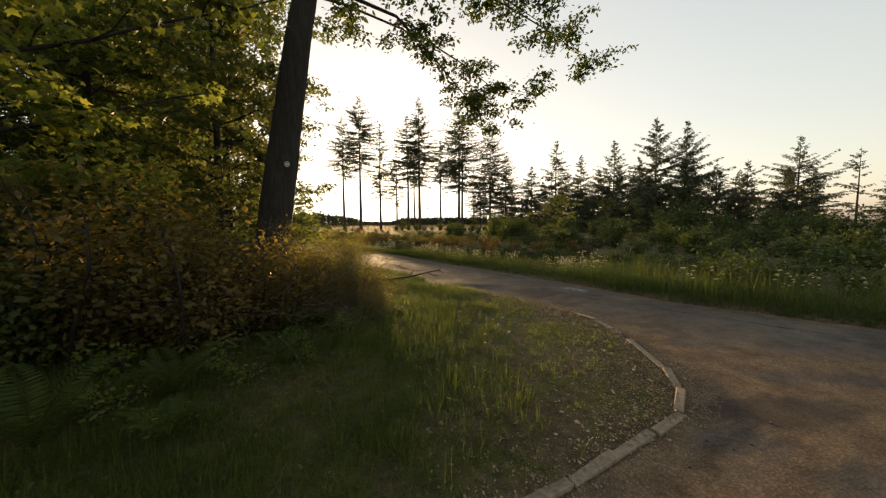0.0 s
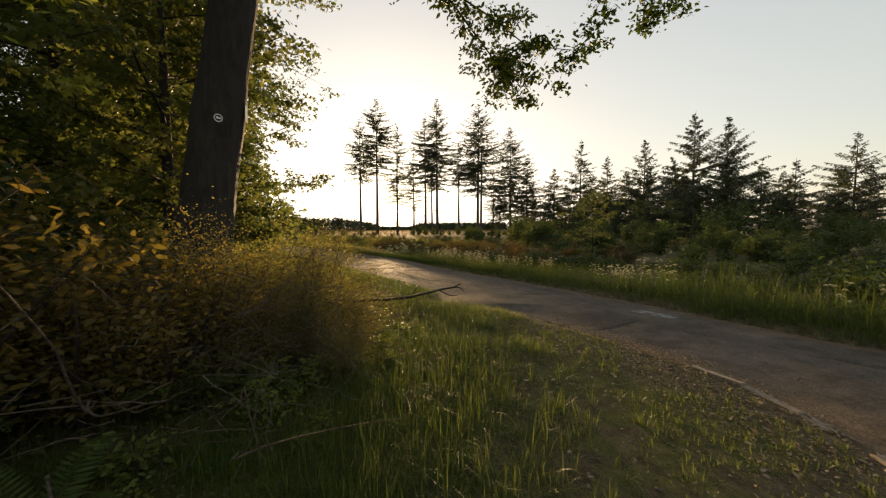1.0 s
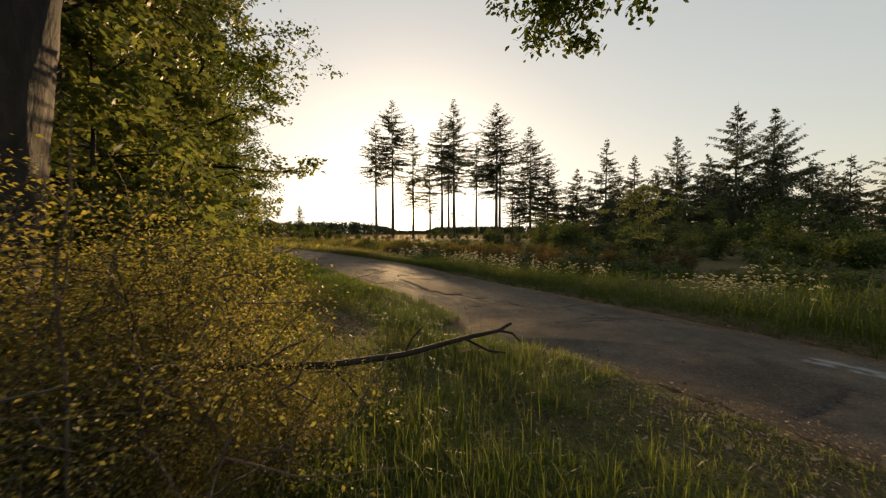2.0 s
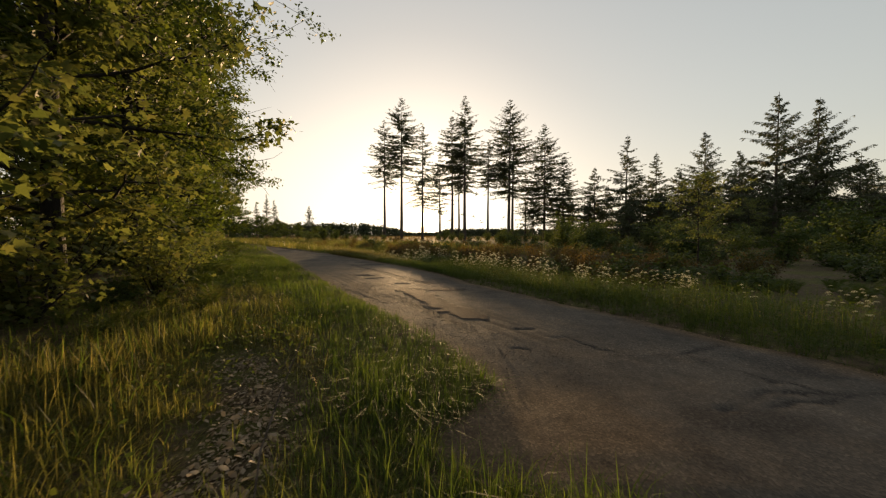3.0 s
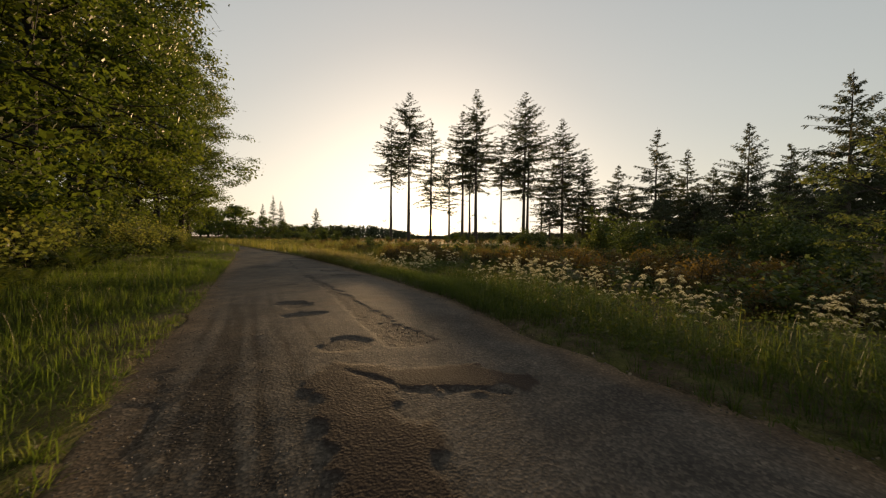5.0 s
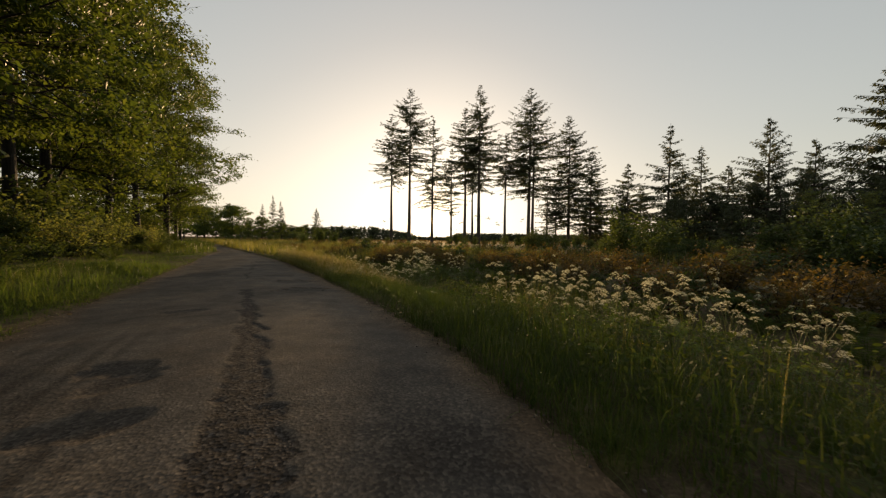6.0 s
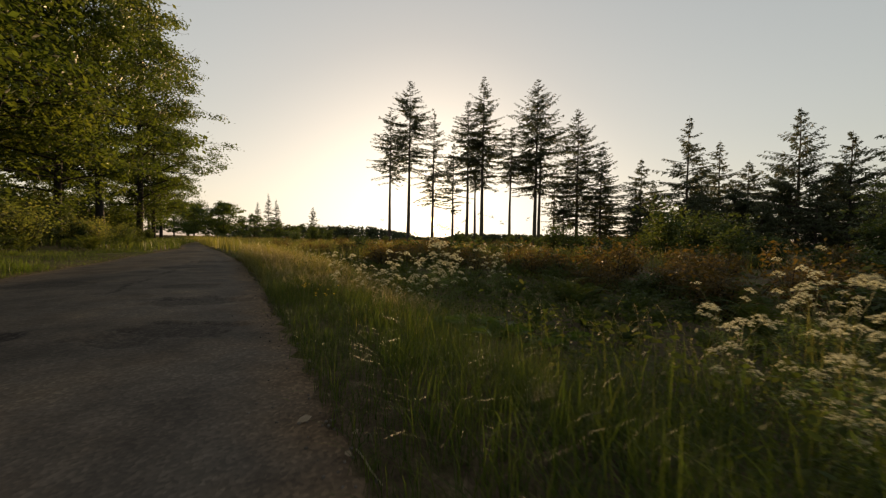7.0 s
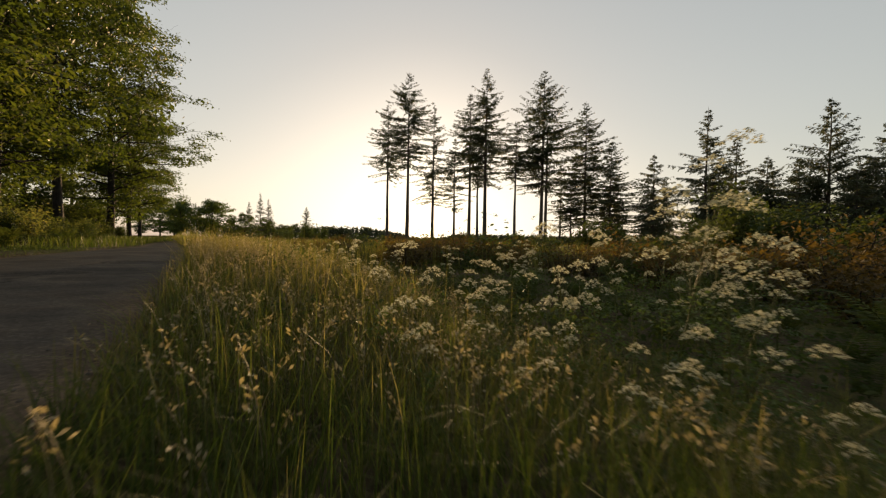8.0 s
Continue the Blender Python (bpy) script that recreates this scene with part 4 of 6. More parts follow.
def leaf_litter():
    r = np.random.default_rng(81)
    soup = Soup()
    x, y = r.uniform(-4, 2.7, 22000), r.uniform(7.2, 15, 22000)
    dl, _ = sides(x, y)
    keep = (dl > -0.15) & (r.random(22000) < 0.12 + 0.6 * smooth(0.9, 0.2, dl) * smooth(13.8, 12.3, y) + 0.35 * smooth(0.3, 0.7, vnoise(x * 1.3, y * 1.3, 82)))
    px, py = [x[keep]], [y[keep]]
    s = r.random(2600)
    line = np.array([(-2.6, 16.5), (-1.95, 15.8), (-1.7, 15.1), (-1.5, 14.2)])
    px.append(np.interp(s * 3, range(4), line[:, 0]) + r.normal(0, 0.13, 2600))
    py.append(np.interp(s * 3, range(4), line[:, 1]) + r.normal(0, 0.13, 2600))
    px.append(r.uniform(-9, -2.5, 5000))
    py.append(r.uniform(6, 20, 5000))
    y = r.uniform(11, 34, 450)
    px.append(np.where(r.random(450) < 0.5, left_x(y) + np.abs(r.normal(0, 0.1, 450)), right_x(y) - np.abs(r.normal(0, 0.1, 450))))
    py.append(y)
    x, y = np.concatenate(px), np.concatenate(py)
    z = np.where((x > left_x(y)) & (x < right_x(y)), 0.022, ground_z(x, y) + 0.012)
    leaves(soup, np.stack([x, y, z], 1), r.uniform(0.014, 0.028, len(x)) * (1 + 1.6 * r.random(len(x)) ** 5), r, LEAF_OVAL, 0.4, 0.0)
    x, y = r.uniform(-0.5, 2.8, 46000), r.uniform(7.4, 13.6, 46000)
    dl, _ = sides(x, y)
    keep = (dl > -0.3) & (r.random(46000) < smooth(1.0, 0.1, np.abs(dl)) * (0.25 + 0.75 * smooth(0.35, 0.65, vnoise(x * 2.2, y * 2.2, 83))))
    x, y = x[keep], y[keep]
    z = np.where((x > left_x(y)) & (x < right_x(y)), 0.016, ground_z(x, y) + 0.008)
    leaves(soup, np.stack([x, y, z], 1), r.uniform(0.008, 0.024, len(x)), r, LEAF_QUICK, 0.5, 0.0)
    tagged(part("leaf_litter", soup.mesh("leaf_litter"), M_LITTER), "dry brown fallen leaves on the soil", "leaves", kind="stuff")


# ---- trees and shrubs ----
def limb(start, way, length, r, bend=0.25, n=7, rise=0.0):
    p, d, out = np.array(start, float), np.array(way, float) / np.linalg.norm(way), []
    for _ in range(n):
        out.append(p.copy())
        d = d + r.normal(0, bend / n * 1.6, 3) + np.array([0, 0, rise / n])
        d /= np.linalg.norm(d)
        p = p + d * length / (n - 1)
    return np.array(out)


def broadleaf(name, label, at, height, radius, low, seed, mat, count, size, shape=LEAF_QUICK, trunk_r=0.2, lean=(0, 0), limbs=26, flat=0.55, bark=M_BARK, extra=(), spread=0.2, split=False, bunch=20):
    """A broadleaf tree: bent trunk, limbs from height low upward, twigs, and leaves along the twigs."""
    r = np.random.default_rng(seed)
    wood, leaf = Soup(), Soup()
    root = thing(name, label, "tree", at)
    n = 9
    hz = np.linspace(-0.25, height * 0.93, n)
    axis = np.stack([lean[0] * hz + np.cumsum(r.normal(0, 0.02 * height / n, n)), lean[1] * hz + np.cumsum(r.normal(0, 0.02 * height / n, n)), hz], 1)
    axis[:, :2] -= axis[0, :2]
    rad = trunk_r * (1 - 0.85 * np.linspace(0, 1, n)) * np.where(np.arange(n) == 0, 1.12, 1)
    fine = np.linspace(0, n - 1, 25)
    pts = np.stack([np.interp(fine, range(n), axis[:, k]) for k in range(3)], 1)
    if trunk_r > 0.3:
        fine = np.linspace(0, n - 1, 120)
        pts = np.stack([np.interp(fine, range(n), axis[:, k]) for k in range(3)], 1)
        tube(wood, pts, np.interp(fine, range(n), rad), 40)
        ring = wood.v[0].reshape(120, 40, 3)
        j, i = np.meshgrid(np.arange(40), np.arange(120))
        rid = vnoise(j * 0.7 + 0.6 * vnoise(i * 0.3, j * 0.2, 7), i * 0.16, 5) - 0.5 + 0.5 * (vnoise(j * 1.3, i * 0.5, 6) - 0.5)
        ring += (ring - pts[:, None]) * (0.11 * rid)[..., None]
        wood.v[0] = ring.reshape(-1, 3)
    else:
        tube(wood, pts, np.interp(fine, range(n), rad), 12)
    stem = part("trunk", wood.mesh("trunk", True), bark, root)
    twigs, spots = Soup(), []
    for k in range(limbs):
        f = (k + r.random()) / limbs
        z = low + (height * 0.92 - low) * f
        base = np.array([np.interp(z, hz, axis[:, 0]), np.interp(z, hz, axis[:, 1]), z])
        reach = radius * (0.35 + 0.65 * math.sin(math.pi * min(0.97, 0.22 + 0.75 * f))) * r.uniform(0.55, 1.25)
        az = k * 2.4 + r.normal(0, 0.4)
        way = np.array([math.cos(az), math.sin(az), 0.15 + flat * f + r.normal(0, 0.12)])
        p = limb(base, way, reach, r, 0.5)
        t0 = max(0.012, trunk_r * 0.32 * (1 - 0.7 * f))
        if split:
            twigs = Soup()
        tube(twigs, p, np.linspace(t0, 0.008, len(p)), 5)
        spots.append(p[2:])
        for j in range(5):
            s = p[1 + j]
            az2 = az + r.choice([-1, 1]) * r.uniform(0.5, 1.2)
            q = limb(s, (math.cos(az2), math.sin(az2), r.normal(0.1, 0.35)), reach * r.uniform(0.3, 0.6), r, 0.7, 6)
            tube(twigs, q, np.linspace(t0 * 0.4, 0.004, len(q)), 3)
            spots.append(q[1:])
        if split:
            part("limb", twigs.mesh("limb"), bark, root)
    for p in extra:
        p = np.array(p, float)
        twigs = Soup()
        tube(twigs, p, np.linspace(trunk_r * 0.14, 0.007, len(p)), 6)
        for s in p[2:]:
            for j in range(4):
                q = limb(s, (r.normal(0, 1), r.normal(0, 1), r.normal(-0.35, 0.35)), r.uniform(0.5, 1.5), r, 0.8, 6)
                tube(twigs, q, np.linspace(0.011, 0.003, len(q)), 3)
                spots += [q[1:], q[2:], q[3:]]
        part("limb", twigs.mesh("limb"), bark, root)
    if not split:
        tagged(part("branchwork", twigs.mesh("branchwork"), bark, root), kind="stuff")
    spots = np.concatenate(spots)
    hub = spots[r.integers(len(spots), size=max(60, count // bunch))]
    hub = hub + r.normal(0, spread * 0.7, hub.shape) * np.array([1, 1, 0.5])
    c = hub[r.integers(len(hub), size=count)] + r.normal(0, spread * 0.85, (count, 3)) * np.array([1, 1, 0.42])
    c[:, 2] = np.maximum(c[:, 2], 0.25)
    leaves(leaf, c, r.uniform(0.6, 1.25, count) * size, r, shape, 0.75, 0.3)
    tagged(part("crown", leaf.mesh("crown"), mat, root), kind="stuff")
    return root


def shrub(name, label, height, radius, seed, mat, count, size, shape=LEAF_QUICK, stems=9, category="shrub", wisp=0.0):
    r = np.random.default_rng(seed)
    root = thing(name, label, category)
    wood, leaf, spots = Soup(), Soup(), []
    for k in range(stems):
        az = k * 2.4 + r.normal(0, 0.3)
        out = r.uniform(0.15, 0.9)
        p = limb((0.06 * math.cos(az), 0.06 * math.sin(az), -0.05), (math.cos(az) * out * radius / height, math.sin(az) * out * radius / height, 1), height * r.uniform(0.65, 1.02), r, 0.5, 7)
        tube(wood, p, np.linspace(0.006 if wisp else 0.012 + 0.006 * height, 0.003, 7), 4)
        spots.append(p[2:])
        for s in p[1:]:
            for _ in range(3):
                q = limb(s, (r.normal(0, 1), r.normal(0, 1), r.uniform(-0.1, 0.9)), radius * r.uniform(0.25, 0.6), r, 0.6, 5)
                if wisp or r.random() < 0.2:
                    tube(wood, q[::2], [0.0024, 0.0018, 0.0012] if wisp else [0.006, 0.004, 0.002], 3)
                spots.append(q[1:])
    spots = np.concatenate(spots)
    c = spots[r.integers(len(spots), size=count)] + r.normal(0, 0.05 * radius + 0.02, (count, 3)) * (1 - wisp)
    c[:, 2] = np.maximum(c[:, 2], 0.02)
    leaves(leaf, c, r.uniform(0.55, 1.3, count) * size, r, shape, 0.9, 0.15)
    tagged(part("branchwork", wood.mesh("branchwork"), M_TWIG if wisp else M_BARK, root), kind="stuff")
    tagged(part("foliage", leaf.mesh("foliage"), mat, root), kind="stuff")
    return root


def conifer(label, at, height, low, radius, seed, density=1.0, rise=0.15, droop=0.35, ragged=0.35, trunk_r=None, taper=0.9, twin=False, step=1.0, spray=1.0, fine=7, hang=0.25, full=1.0, lift=0.4, curl=0.12):
    """A conifer: straight trunk, whorls of boughs from height low to the tip, and hanging sprays of needles."""
    r = np.random.default_rng(seed)
    root = thing("conifer", label, "tree", at)
    trunk_r = trunk_r or 0.011 * height + 0.05
    wood, boughs, needles = Soup(), Soup(), Soup()
    n = 14
    hz = np.linspace(-0.4, height, n)
    bend = np.cumsum(r.normal(0, 0.012, (n, 2)), 0) * height / n
    axis = np.concatenate([bend - bend[0], hz[:, None]], 1)
    tube(wood, axis, trunk_r * (1 - np.linspace(0, 1, n) ** 0.9) + 0.015, 8)
    if twin:
        tube(wood, axis[:10] + np.array([0.75, 0.3, 0]), trunk_r * 0.85 * (1 - np.linspace(0, 0.75, 10)), 8)
    part("trunk", wood.mesh("trunk", True), M_PINE, root)
    z = low
    cs, ds, ls = [], [], []
    while z < height - 0.25:
        f = (z - low) / (height - low)
        prof = (1 - f) ** taper * min(1.0, 0.45 + 2.2 * f) * min(1.0, 0.25 + 3.0 * (1 - f))
        for k in range(r.integers(3, 6)):
            if r.random() > density:
                continue
            az = r.uniform(0, 2 * math.pi)
            ln = (radius * prof + 0.12) * r.uniform(1 - ragged, 1 + ragged * 0.6)
            base = np.array([np.interp(z, hz, axis[:, 0]), np.interp(z, hz, axis[:, 1]), z + r.normal(0, 0.12)])
            m = 6
            s = np.linspace(0, 1, m)
            up = rise + lift * f + r.normal(0, 0.1)
            p = base + np.stack([np.cos(az) * ln * s, np.sin(az) * ln * s, ln * (up * s - droop * (1 - f) * s ** 2 + curl * s ** 3)], 1)
            tube(boughs, p, np.linspace(0.012 + 0.012 * ln, 0.006, m), 3)
            count = int((6 + 7.5 * ln) * (0.55 + 0.45 * spray) * full)
            for _ in range(count):
                q = r.uniform(0.12, 1.0)
                c = np.array([np.interp(q, s, p[:, j]) for j in range(3)])
                turn = az + r.choice([-1, 1]) * r.uniform(0.25, 1.25)
                cs.append(c)
                ds.append((math.cos(turn), math.sin(turn), r.normal(-hang, 0.25)))
                ls.append((0.28 + 0.17 * ln * (1 - 0.8 * q)) * r.uniform(0.6, 1.2) * spray)
        z += r.uniform(0.3, 0.62) * (0.5 + height / 40) * step
    for k in range(int(3 * density)):
        zz = low * r.uniform(0.35, 0.97)
        az, ln = r.uniform(0, 6.3), radius * r.uniform(0.15, 0.5)
        p = np.array([(axis[4, 0], axis[4, 1], zz), (axis[4, 0] + math.cos(az) * ln, axis[4, 1] + math.sin(az) * ln, zz - 0.25 * ln)])
        tube(boughs, p, [0.03, 0.008], 3)
        for _ in range(5):
            cs.append(p[1] + r.normal(0, 0.2, 3))
            ds.append((math.cos(az), math.sin(az), -0.3))
            ls.append(r.uniform(0.3, 0.8))
    cs, ds, ls = np.array(cs), np.array(ds), np.array(ls)
    ds /= np.linalg.norm(ds, axis=1)[:, None]
    m = len(cs)
    side = np.cross(ds, np.array([0, 0, 1.0]))
    side /= np.linalg.norm(side, axis=1)[:, None] + 1e-9
    for k in range(fine):
        f = 0.06 + 0.98 / fine * k
        root_p = cs + ds * (ls * f * 0.8)[:, None]
        way = ds * 0.75 + side * (r.choice([-1, 1], m) * r.uniform(0.2, 0.9, m))[:, None]
        way[:, 2] += r.normal(-0.25, 0.3, m)
        tip = root_p + way * (ls * r.uniform(0.35, 0.65, m))[:, None]
        across = np.cross(way, r.normal(0, 1, (m, 3)))
        across /= np.linalg.norm(across, axis=1)[:, None] + 1e-9
        w = (0.024 + 0.03 * ls)[:, None] * (7 / fine) ** 0.5
        V = np.stack([root_p, (root_p + tip) / 2 + across * w, tip, (root_p + tip) / 2 - across * w], 1).reshape(-1, 3)
        needles.add(V, None, (np.arange(m) * 4)[:, None] + np.array([[0, 1, 2, 3]]))
    tagged(part("branchwork", boughs.mesh("branchwork"), M_PINE, root), kind="stuff")
    tagged(part("crown", needles.mesh("crown"), M_NEEDLE, root), kind="stuff")
    return root


def gz(x, y):
    return float(ground_z(x, y))


def conifers():
    tall = "tall dark fir with a bare lower trunk at the clearing"
    for k, (x, y, h, low, rad, dens, extra) in enumerate([
            (-22.3, 102, 30.0, 13.5, 5.2, 0.75, {}), (-16.7, 95.7, 33.0, 14.5, 6.0, 0.85, {}), (-11.8, 96, 26.7, 7.5, 4.4, 0.6, {}), (-7.4, 92, 19.2, 6.0, 3.2, 0.6, {}),
            (-3.2, 93, 20.7, 11.0, 2.6, 0.6, {}), (-4.7, 92, 27.1, 11.5, 5.0, 0.85, {}), (-1.9, 90.6, 30.9, 10.5, 5.4, 0.95, {}), (3.0, 87.4, 20.5, 11.0, 3.8, 0.7, {}),
            (7.2, 86.5, 28.3, 9.0, 6.2, 1.0, {"twin": True}), (12.3, 88, 10.8, 2.5, 2.6, 0.7, {}), (14.7, 88.7, 24.1, 3.5, 5.6, 0.9, {}), (17.8, 86, 16.9, 2.0, 4.0, 1.0, {}), (11.0, 90, 14.0, 3.0, 2.6, 0.6, {})]):
        conifer(tall, (x, y, gz(x, y)), h, low, rad * 1.22, 200 + k, dens, 0.08, 0.4, 0.45, taper=0.62, step=0.62, spray=0.8, full=1.1, fine=5, lift=0.1, curl=0.2, **extra)
    trees = []

    def again(tree, x, y, h):
        s = h / tree[0]
        copy_thing(tree[1], pose(x, y, gz(x, y), 0, 0, (x * 53 + y * 31) % 360) @ Matrix.Diagonal((s, s, s, 1)))

    dark = "dark spruce with ragged drooping boughs beyond the field"
    for k, (x, y, h, low, rad, dens) in enumerate([
            (22.7, 82.6, 13.9, 2.0, 4.6, 1.0), (25.1, 74.6, 17.7, 2.2, 4.8, 0.8), (32.9, 80.8, 16.1, 1.5, 4.4, 0.9), (29.5, 79, 12.0, 1.0, 4.2, 1.0), (36.3, 80, 13.0, 1.0, 5.0, 1.0),
            (42, 82, 13.0, 1.0, 5, 1.0), (48, 80, 12.5, 1.0, 5, 1.0), (55, 78, 12, 1.0, 5, 1.0), (41, 72, 11.0, 0.8, 5, 1.0), (46, 66, 11.5, 0.8, 5, 1.0), (62, 74, 12, 1, 5, 1.0), (70, 72, 12, 1, 5, 1.0), (66, 64, 11, 1, 5, 1.0), (20, 90, 10, 1, 4, 1.0), (27, 88, 11, 1, 4, 1.0), (76, 60, 11, 1, 5, 1.0)]):
        if k < 6:
            trees.append((h, conifer(dark, (x, y, gz(x, y)), h, low, rad * 1.15, 300 + k, dens, 0.14, 0.42, 0.5, taper=0.9, step=0.85, spray=0.95, fine=4, hang=0.4, full=1.15, lift=0.2)))
        else:
            again(trees[3 + k % 3], x, y, h)
    for k, (x, y, h) in enumerate([(22, 66, 6.5), (26, 63, 5.5), (30, 62, 7.0), (34, 60, 6.0), (38, 61, 7.5), (28, 70, 8.0), (41, 58, 6.0), (46, 57, 6.5), (24, 71, 7.0), (33.5, 56, 5.5), (19.5, 76, 6.5), (51, 55, 6.0)]):
        if k < 2:
            trees.append((h, conifer("bushy young spruce filling the wood's edge", (x, y, gz(x, y)), h, 0.4, 2.9, 330 + k, 1.0, 0.12, 0.35, 0.4, taper=0.8, step=0.8, spray=1.0, fine=4, hang=0.4, full=1.2, lift=0.25)))
        else:
            again(trees[6 + k % 2], x, y, h)
    wide = "wide open-grown larch with long upswept ragged boughs"
    for k, (x, y, h, low, rad, dens) in enumerate([(33.2, 68.0, 16.2, 1.5, 6.0, 0.9), (36.5, 66.0, 13.0, 1.2, 5.2, 0.9), (30.8, 52.7, 15.9, 1.8, 6.0, 1.0), (36.7, 55.2, 16.1, 1.5, 6.6, 1.0), (43.0, 57, 10.5, 1.0, 5.0, 0.9), (51, 60.5, 11.6, 1.0, 4.8, 0.8), (56.8, 58, 14.8, 1.4, 7.0, 0.75), (62.8, 55, 12.4, 3.0, 4.5, 0.35), (69, 52, 11.5, 1.2, 5.5, 0.8)]):
        conifer(wide, (x, y, gz(x, y)), h, low, rad, 400 + k, dens, 0.36, 0.4, 0.65, taper=0.95, step=0.95, spray=0.85, fine=4, hang=0.5, full=1.35, lift=0.15)
    for k, (x, y, h, rad) in enumerate([(-105.4, 180, 15.7, 2.6), (-100.2, 180, 19.4, 3.2), (-97.5, 182, 17.5, 3.0), (-95, 180, 9.5, 2.4), (-83.4, 190, 14.8, 4.2)]):
        conifer("distant fir standing above a hedge", (x, y, 0), h * 1.06, h * 0.12, rad * 1.1, 500 + k, 1.0, 0.1, 0.3, 0.3, taper=0.8, step=1.0, spray=1.0, fine=3, full=1.2)


def woodland():
    # the leaning waymarked tree with its limb over the lane
    reach = [(-1.9, 0.3, 6.6), (-0.9, 1.6, 7.2), (1.2, 3.2, 7.5), (3.2, 4.4, 7.3), (4.6, 4.7, 6.6), (5.5, 4.7, 5.9), (6.4, 3.7, 5.3)]
    reach = [(x + 1.9 + 1.2, y, z) if k == 0 else (x, y, z) for k, (x, y, z) in enumerate(reach)]
    second = [(1.3, 0.1, 7.2), (2.6, 1.6, 8.0), (4.0, 2.6, 8.2), (5.6, 3.4, 7.9), (7.0, 3.6, 7.2)]
    third = [(1.2, 0.2, 6.2), (2.6, 2.6, 6.9), (3.6, 3.8, 6.4), (4.6, 4.6, 5.6), (5.3, 4.9, 4.8)]
    fourth = [(1.3, 0.3, 7.6), (3.5, 3.0, 8.3), (5.8, 4.2, 8.2), (7.4, 4.6, 7.6), (8.3, 4.5, 6.9)]
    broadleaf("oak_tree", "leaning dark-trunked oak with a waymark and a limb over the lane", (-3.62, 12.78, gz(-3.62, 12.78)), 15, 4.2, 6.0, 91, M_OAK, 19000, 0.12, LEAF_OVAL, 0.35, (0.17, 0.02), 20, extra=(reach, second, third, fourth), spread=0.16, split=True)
    broadleaf("maple_tree", "young maple with low spreading yellow-green foliage", (-7.45, 18.9, gz(-7.45, 18.9)), 10.5, 3.6, 0.8, 92, M_MAPLE, 26000, 0.12, LEAF_PALM, 0.16, (0.02, 0), 36, 0.45, spread=0.17, split=True)
    broadleaf("maple_tree", "young maple with low spreading yellow-green foliage", (-5.8, 15.4, gz(-5.8, 15.4)), 8.5, 3.0, 0.8, 93, M_MAPLE, 17000, 0.105, LEAF_MAPLE, 0.14, (0, 0), 28, 0.45, spread=0.17, split=True)
    broadleaf("maple_tree", "young maple with low spreading yellow-green foliage", (-5.9, 10.2, gz(-5.9, 10.2)), 9.0, 3.4, 1.5, 90, M_SPRING, 15000, 0.112, LEAF_MAPLE, 0.14, (0.03, 0), 28, 0.45, spread=0.17, split=True)
    broadleaf("maple_tree", "slim young maple beside the leaning trunk", (-4.1, 14.2, gz(-4.1, 14.2)), 3.5, 0.95, 0.7, 89, M_MAPLE, 3400, 0.085, LEAF_MAPLE, 0.045, (0.05, 0), 18, 0.5, spread=0.13)
    broadleaf("maple_tree", "maple at the woodland edge in fresh leaf", (-10.8, 23.5, gz(-10.8, 23.5)), 13, 4.6, 0.9, 94, M_OAK, 22000, 0.14, LEAF_PALM, 0.2, (0.02, 0), 38, 0.45, spread=0.3, bunch=50)
    kinds = []
    for k in range(3):
        kinds.append(broadleaf("woodland_tree", "tall broadleaf tree in full green leaf at the woodland edge", (0, 0, 0), 21, 5.6, (3.0, 4.2, 2.2)[k], 95 + k, M_OAK, 34000, 0.22, LEAF_QUICK, 0.26, (0.01, 0.01), 46, 0.5, spread=0.48, bunch=85))
    spots = [(-15.2, 28.5, 0.8), (-19.5, 33.0, 0.9), (-23.2, 36.8, 1.0), (-26.5, 42.5, 1.0), (-30.2, 48.0, 1.1), (-34.0, 54.5, 1.08), (-37.5, 59.5, 0.95), (-43, 66, 0.8),
             (-14, 21, 0.9), (-19, 26, 1.0), (-26, 33, 1.05), (-32, 40, 1.1), (-38, 47, 1.1), (-44, 56, 1.0), (-20, 17, 1.0), (-52, 66, 0.9), (-55, 76, 0.75), (-15, 12.5, 0.8), (-19, 7.5, 0.9), (-12.5, 5.0, 0.7), (-11.5, 15.5, 0.7)]
    r = np.random.default_rng(99)
    for k, (x, y, s) in enumerate(spots):
        m = pose(x, y, gz(x, y), 0, 0, r.uniform(0, 360)) @ Matrix.Diagonal((s, s, s * r.uniform(0.92, 1.08), 1))
        if k < 3:
            kinds[k].matrix_basis = m
            kinds[k]["group"] = "woodland edge"
        else:
            copy_thing(kinds[k % 3], m)
    hedge = broadleaf("hedge_tree", "rounded broadleaf tree in a distant hedge", (-83, 115, 0), 9, 5.0, 1.0, 88, M_OAK, 4500, 0.4, LEAF_QUICK, 0.2, (0, 0), 24, spread=0.4)
    for x, y, s in [(-90, 118, 1.1), (-86, 126, 0.8), (-96, 130, 0.9), (-91.6, 150, 0.72), (-104, 150, 0.8), (-112, 165, 0.75), (-89, 190, 0.8), (-80, 192, 0.6), (-122, 180, 0.7), (-118, 140, 1.0), (-75, 108, 0.85), (-68, 100, 0.9), (-66, 107, 1.0), (-71, 113, 1.05), (-60.5, 111, 0.7), (-56, 113, 0.55), (-50, 112, 0.4), (-44, 110, 0.35)]:
        copy_thing(hedge, pose(x, y, 0, 0, 0, x * 7) @ Matrix.Diagonal((s, s, s, 1)))
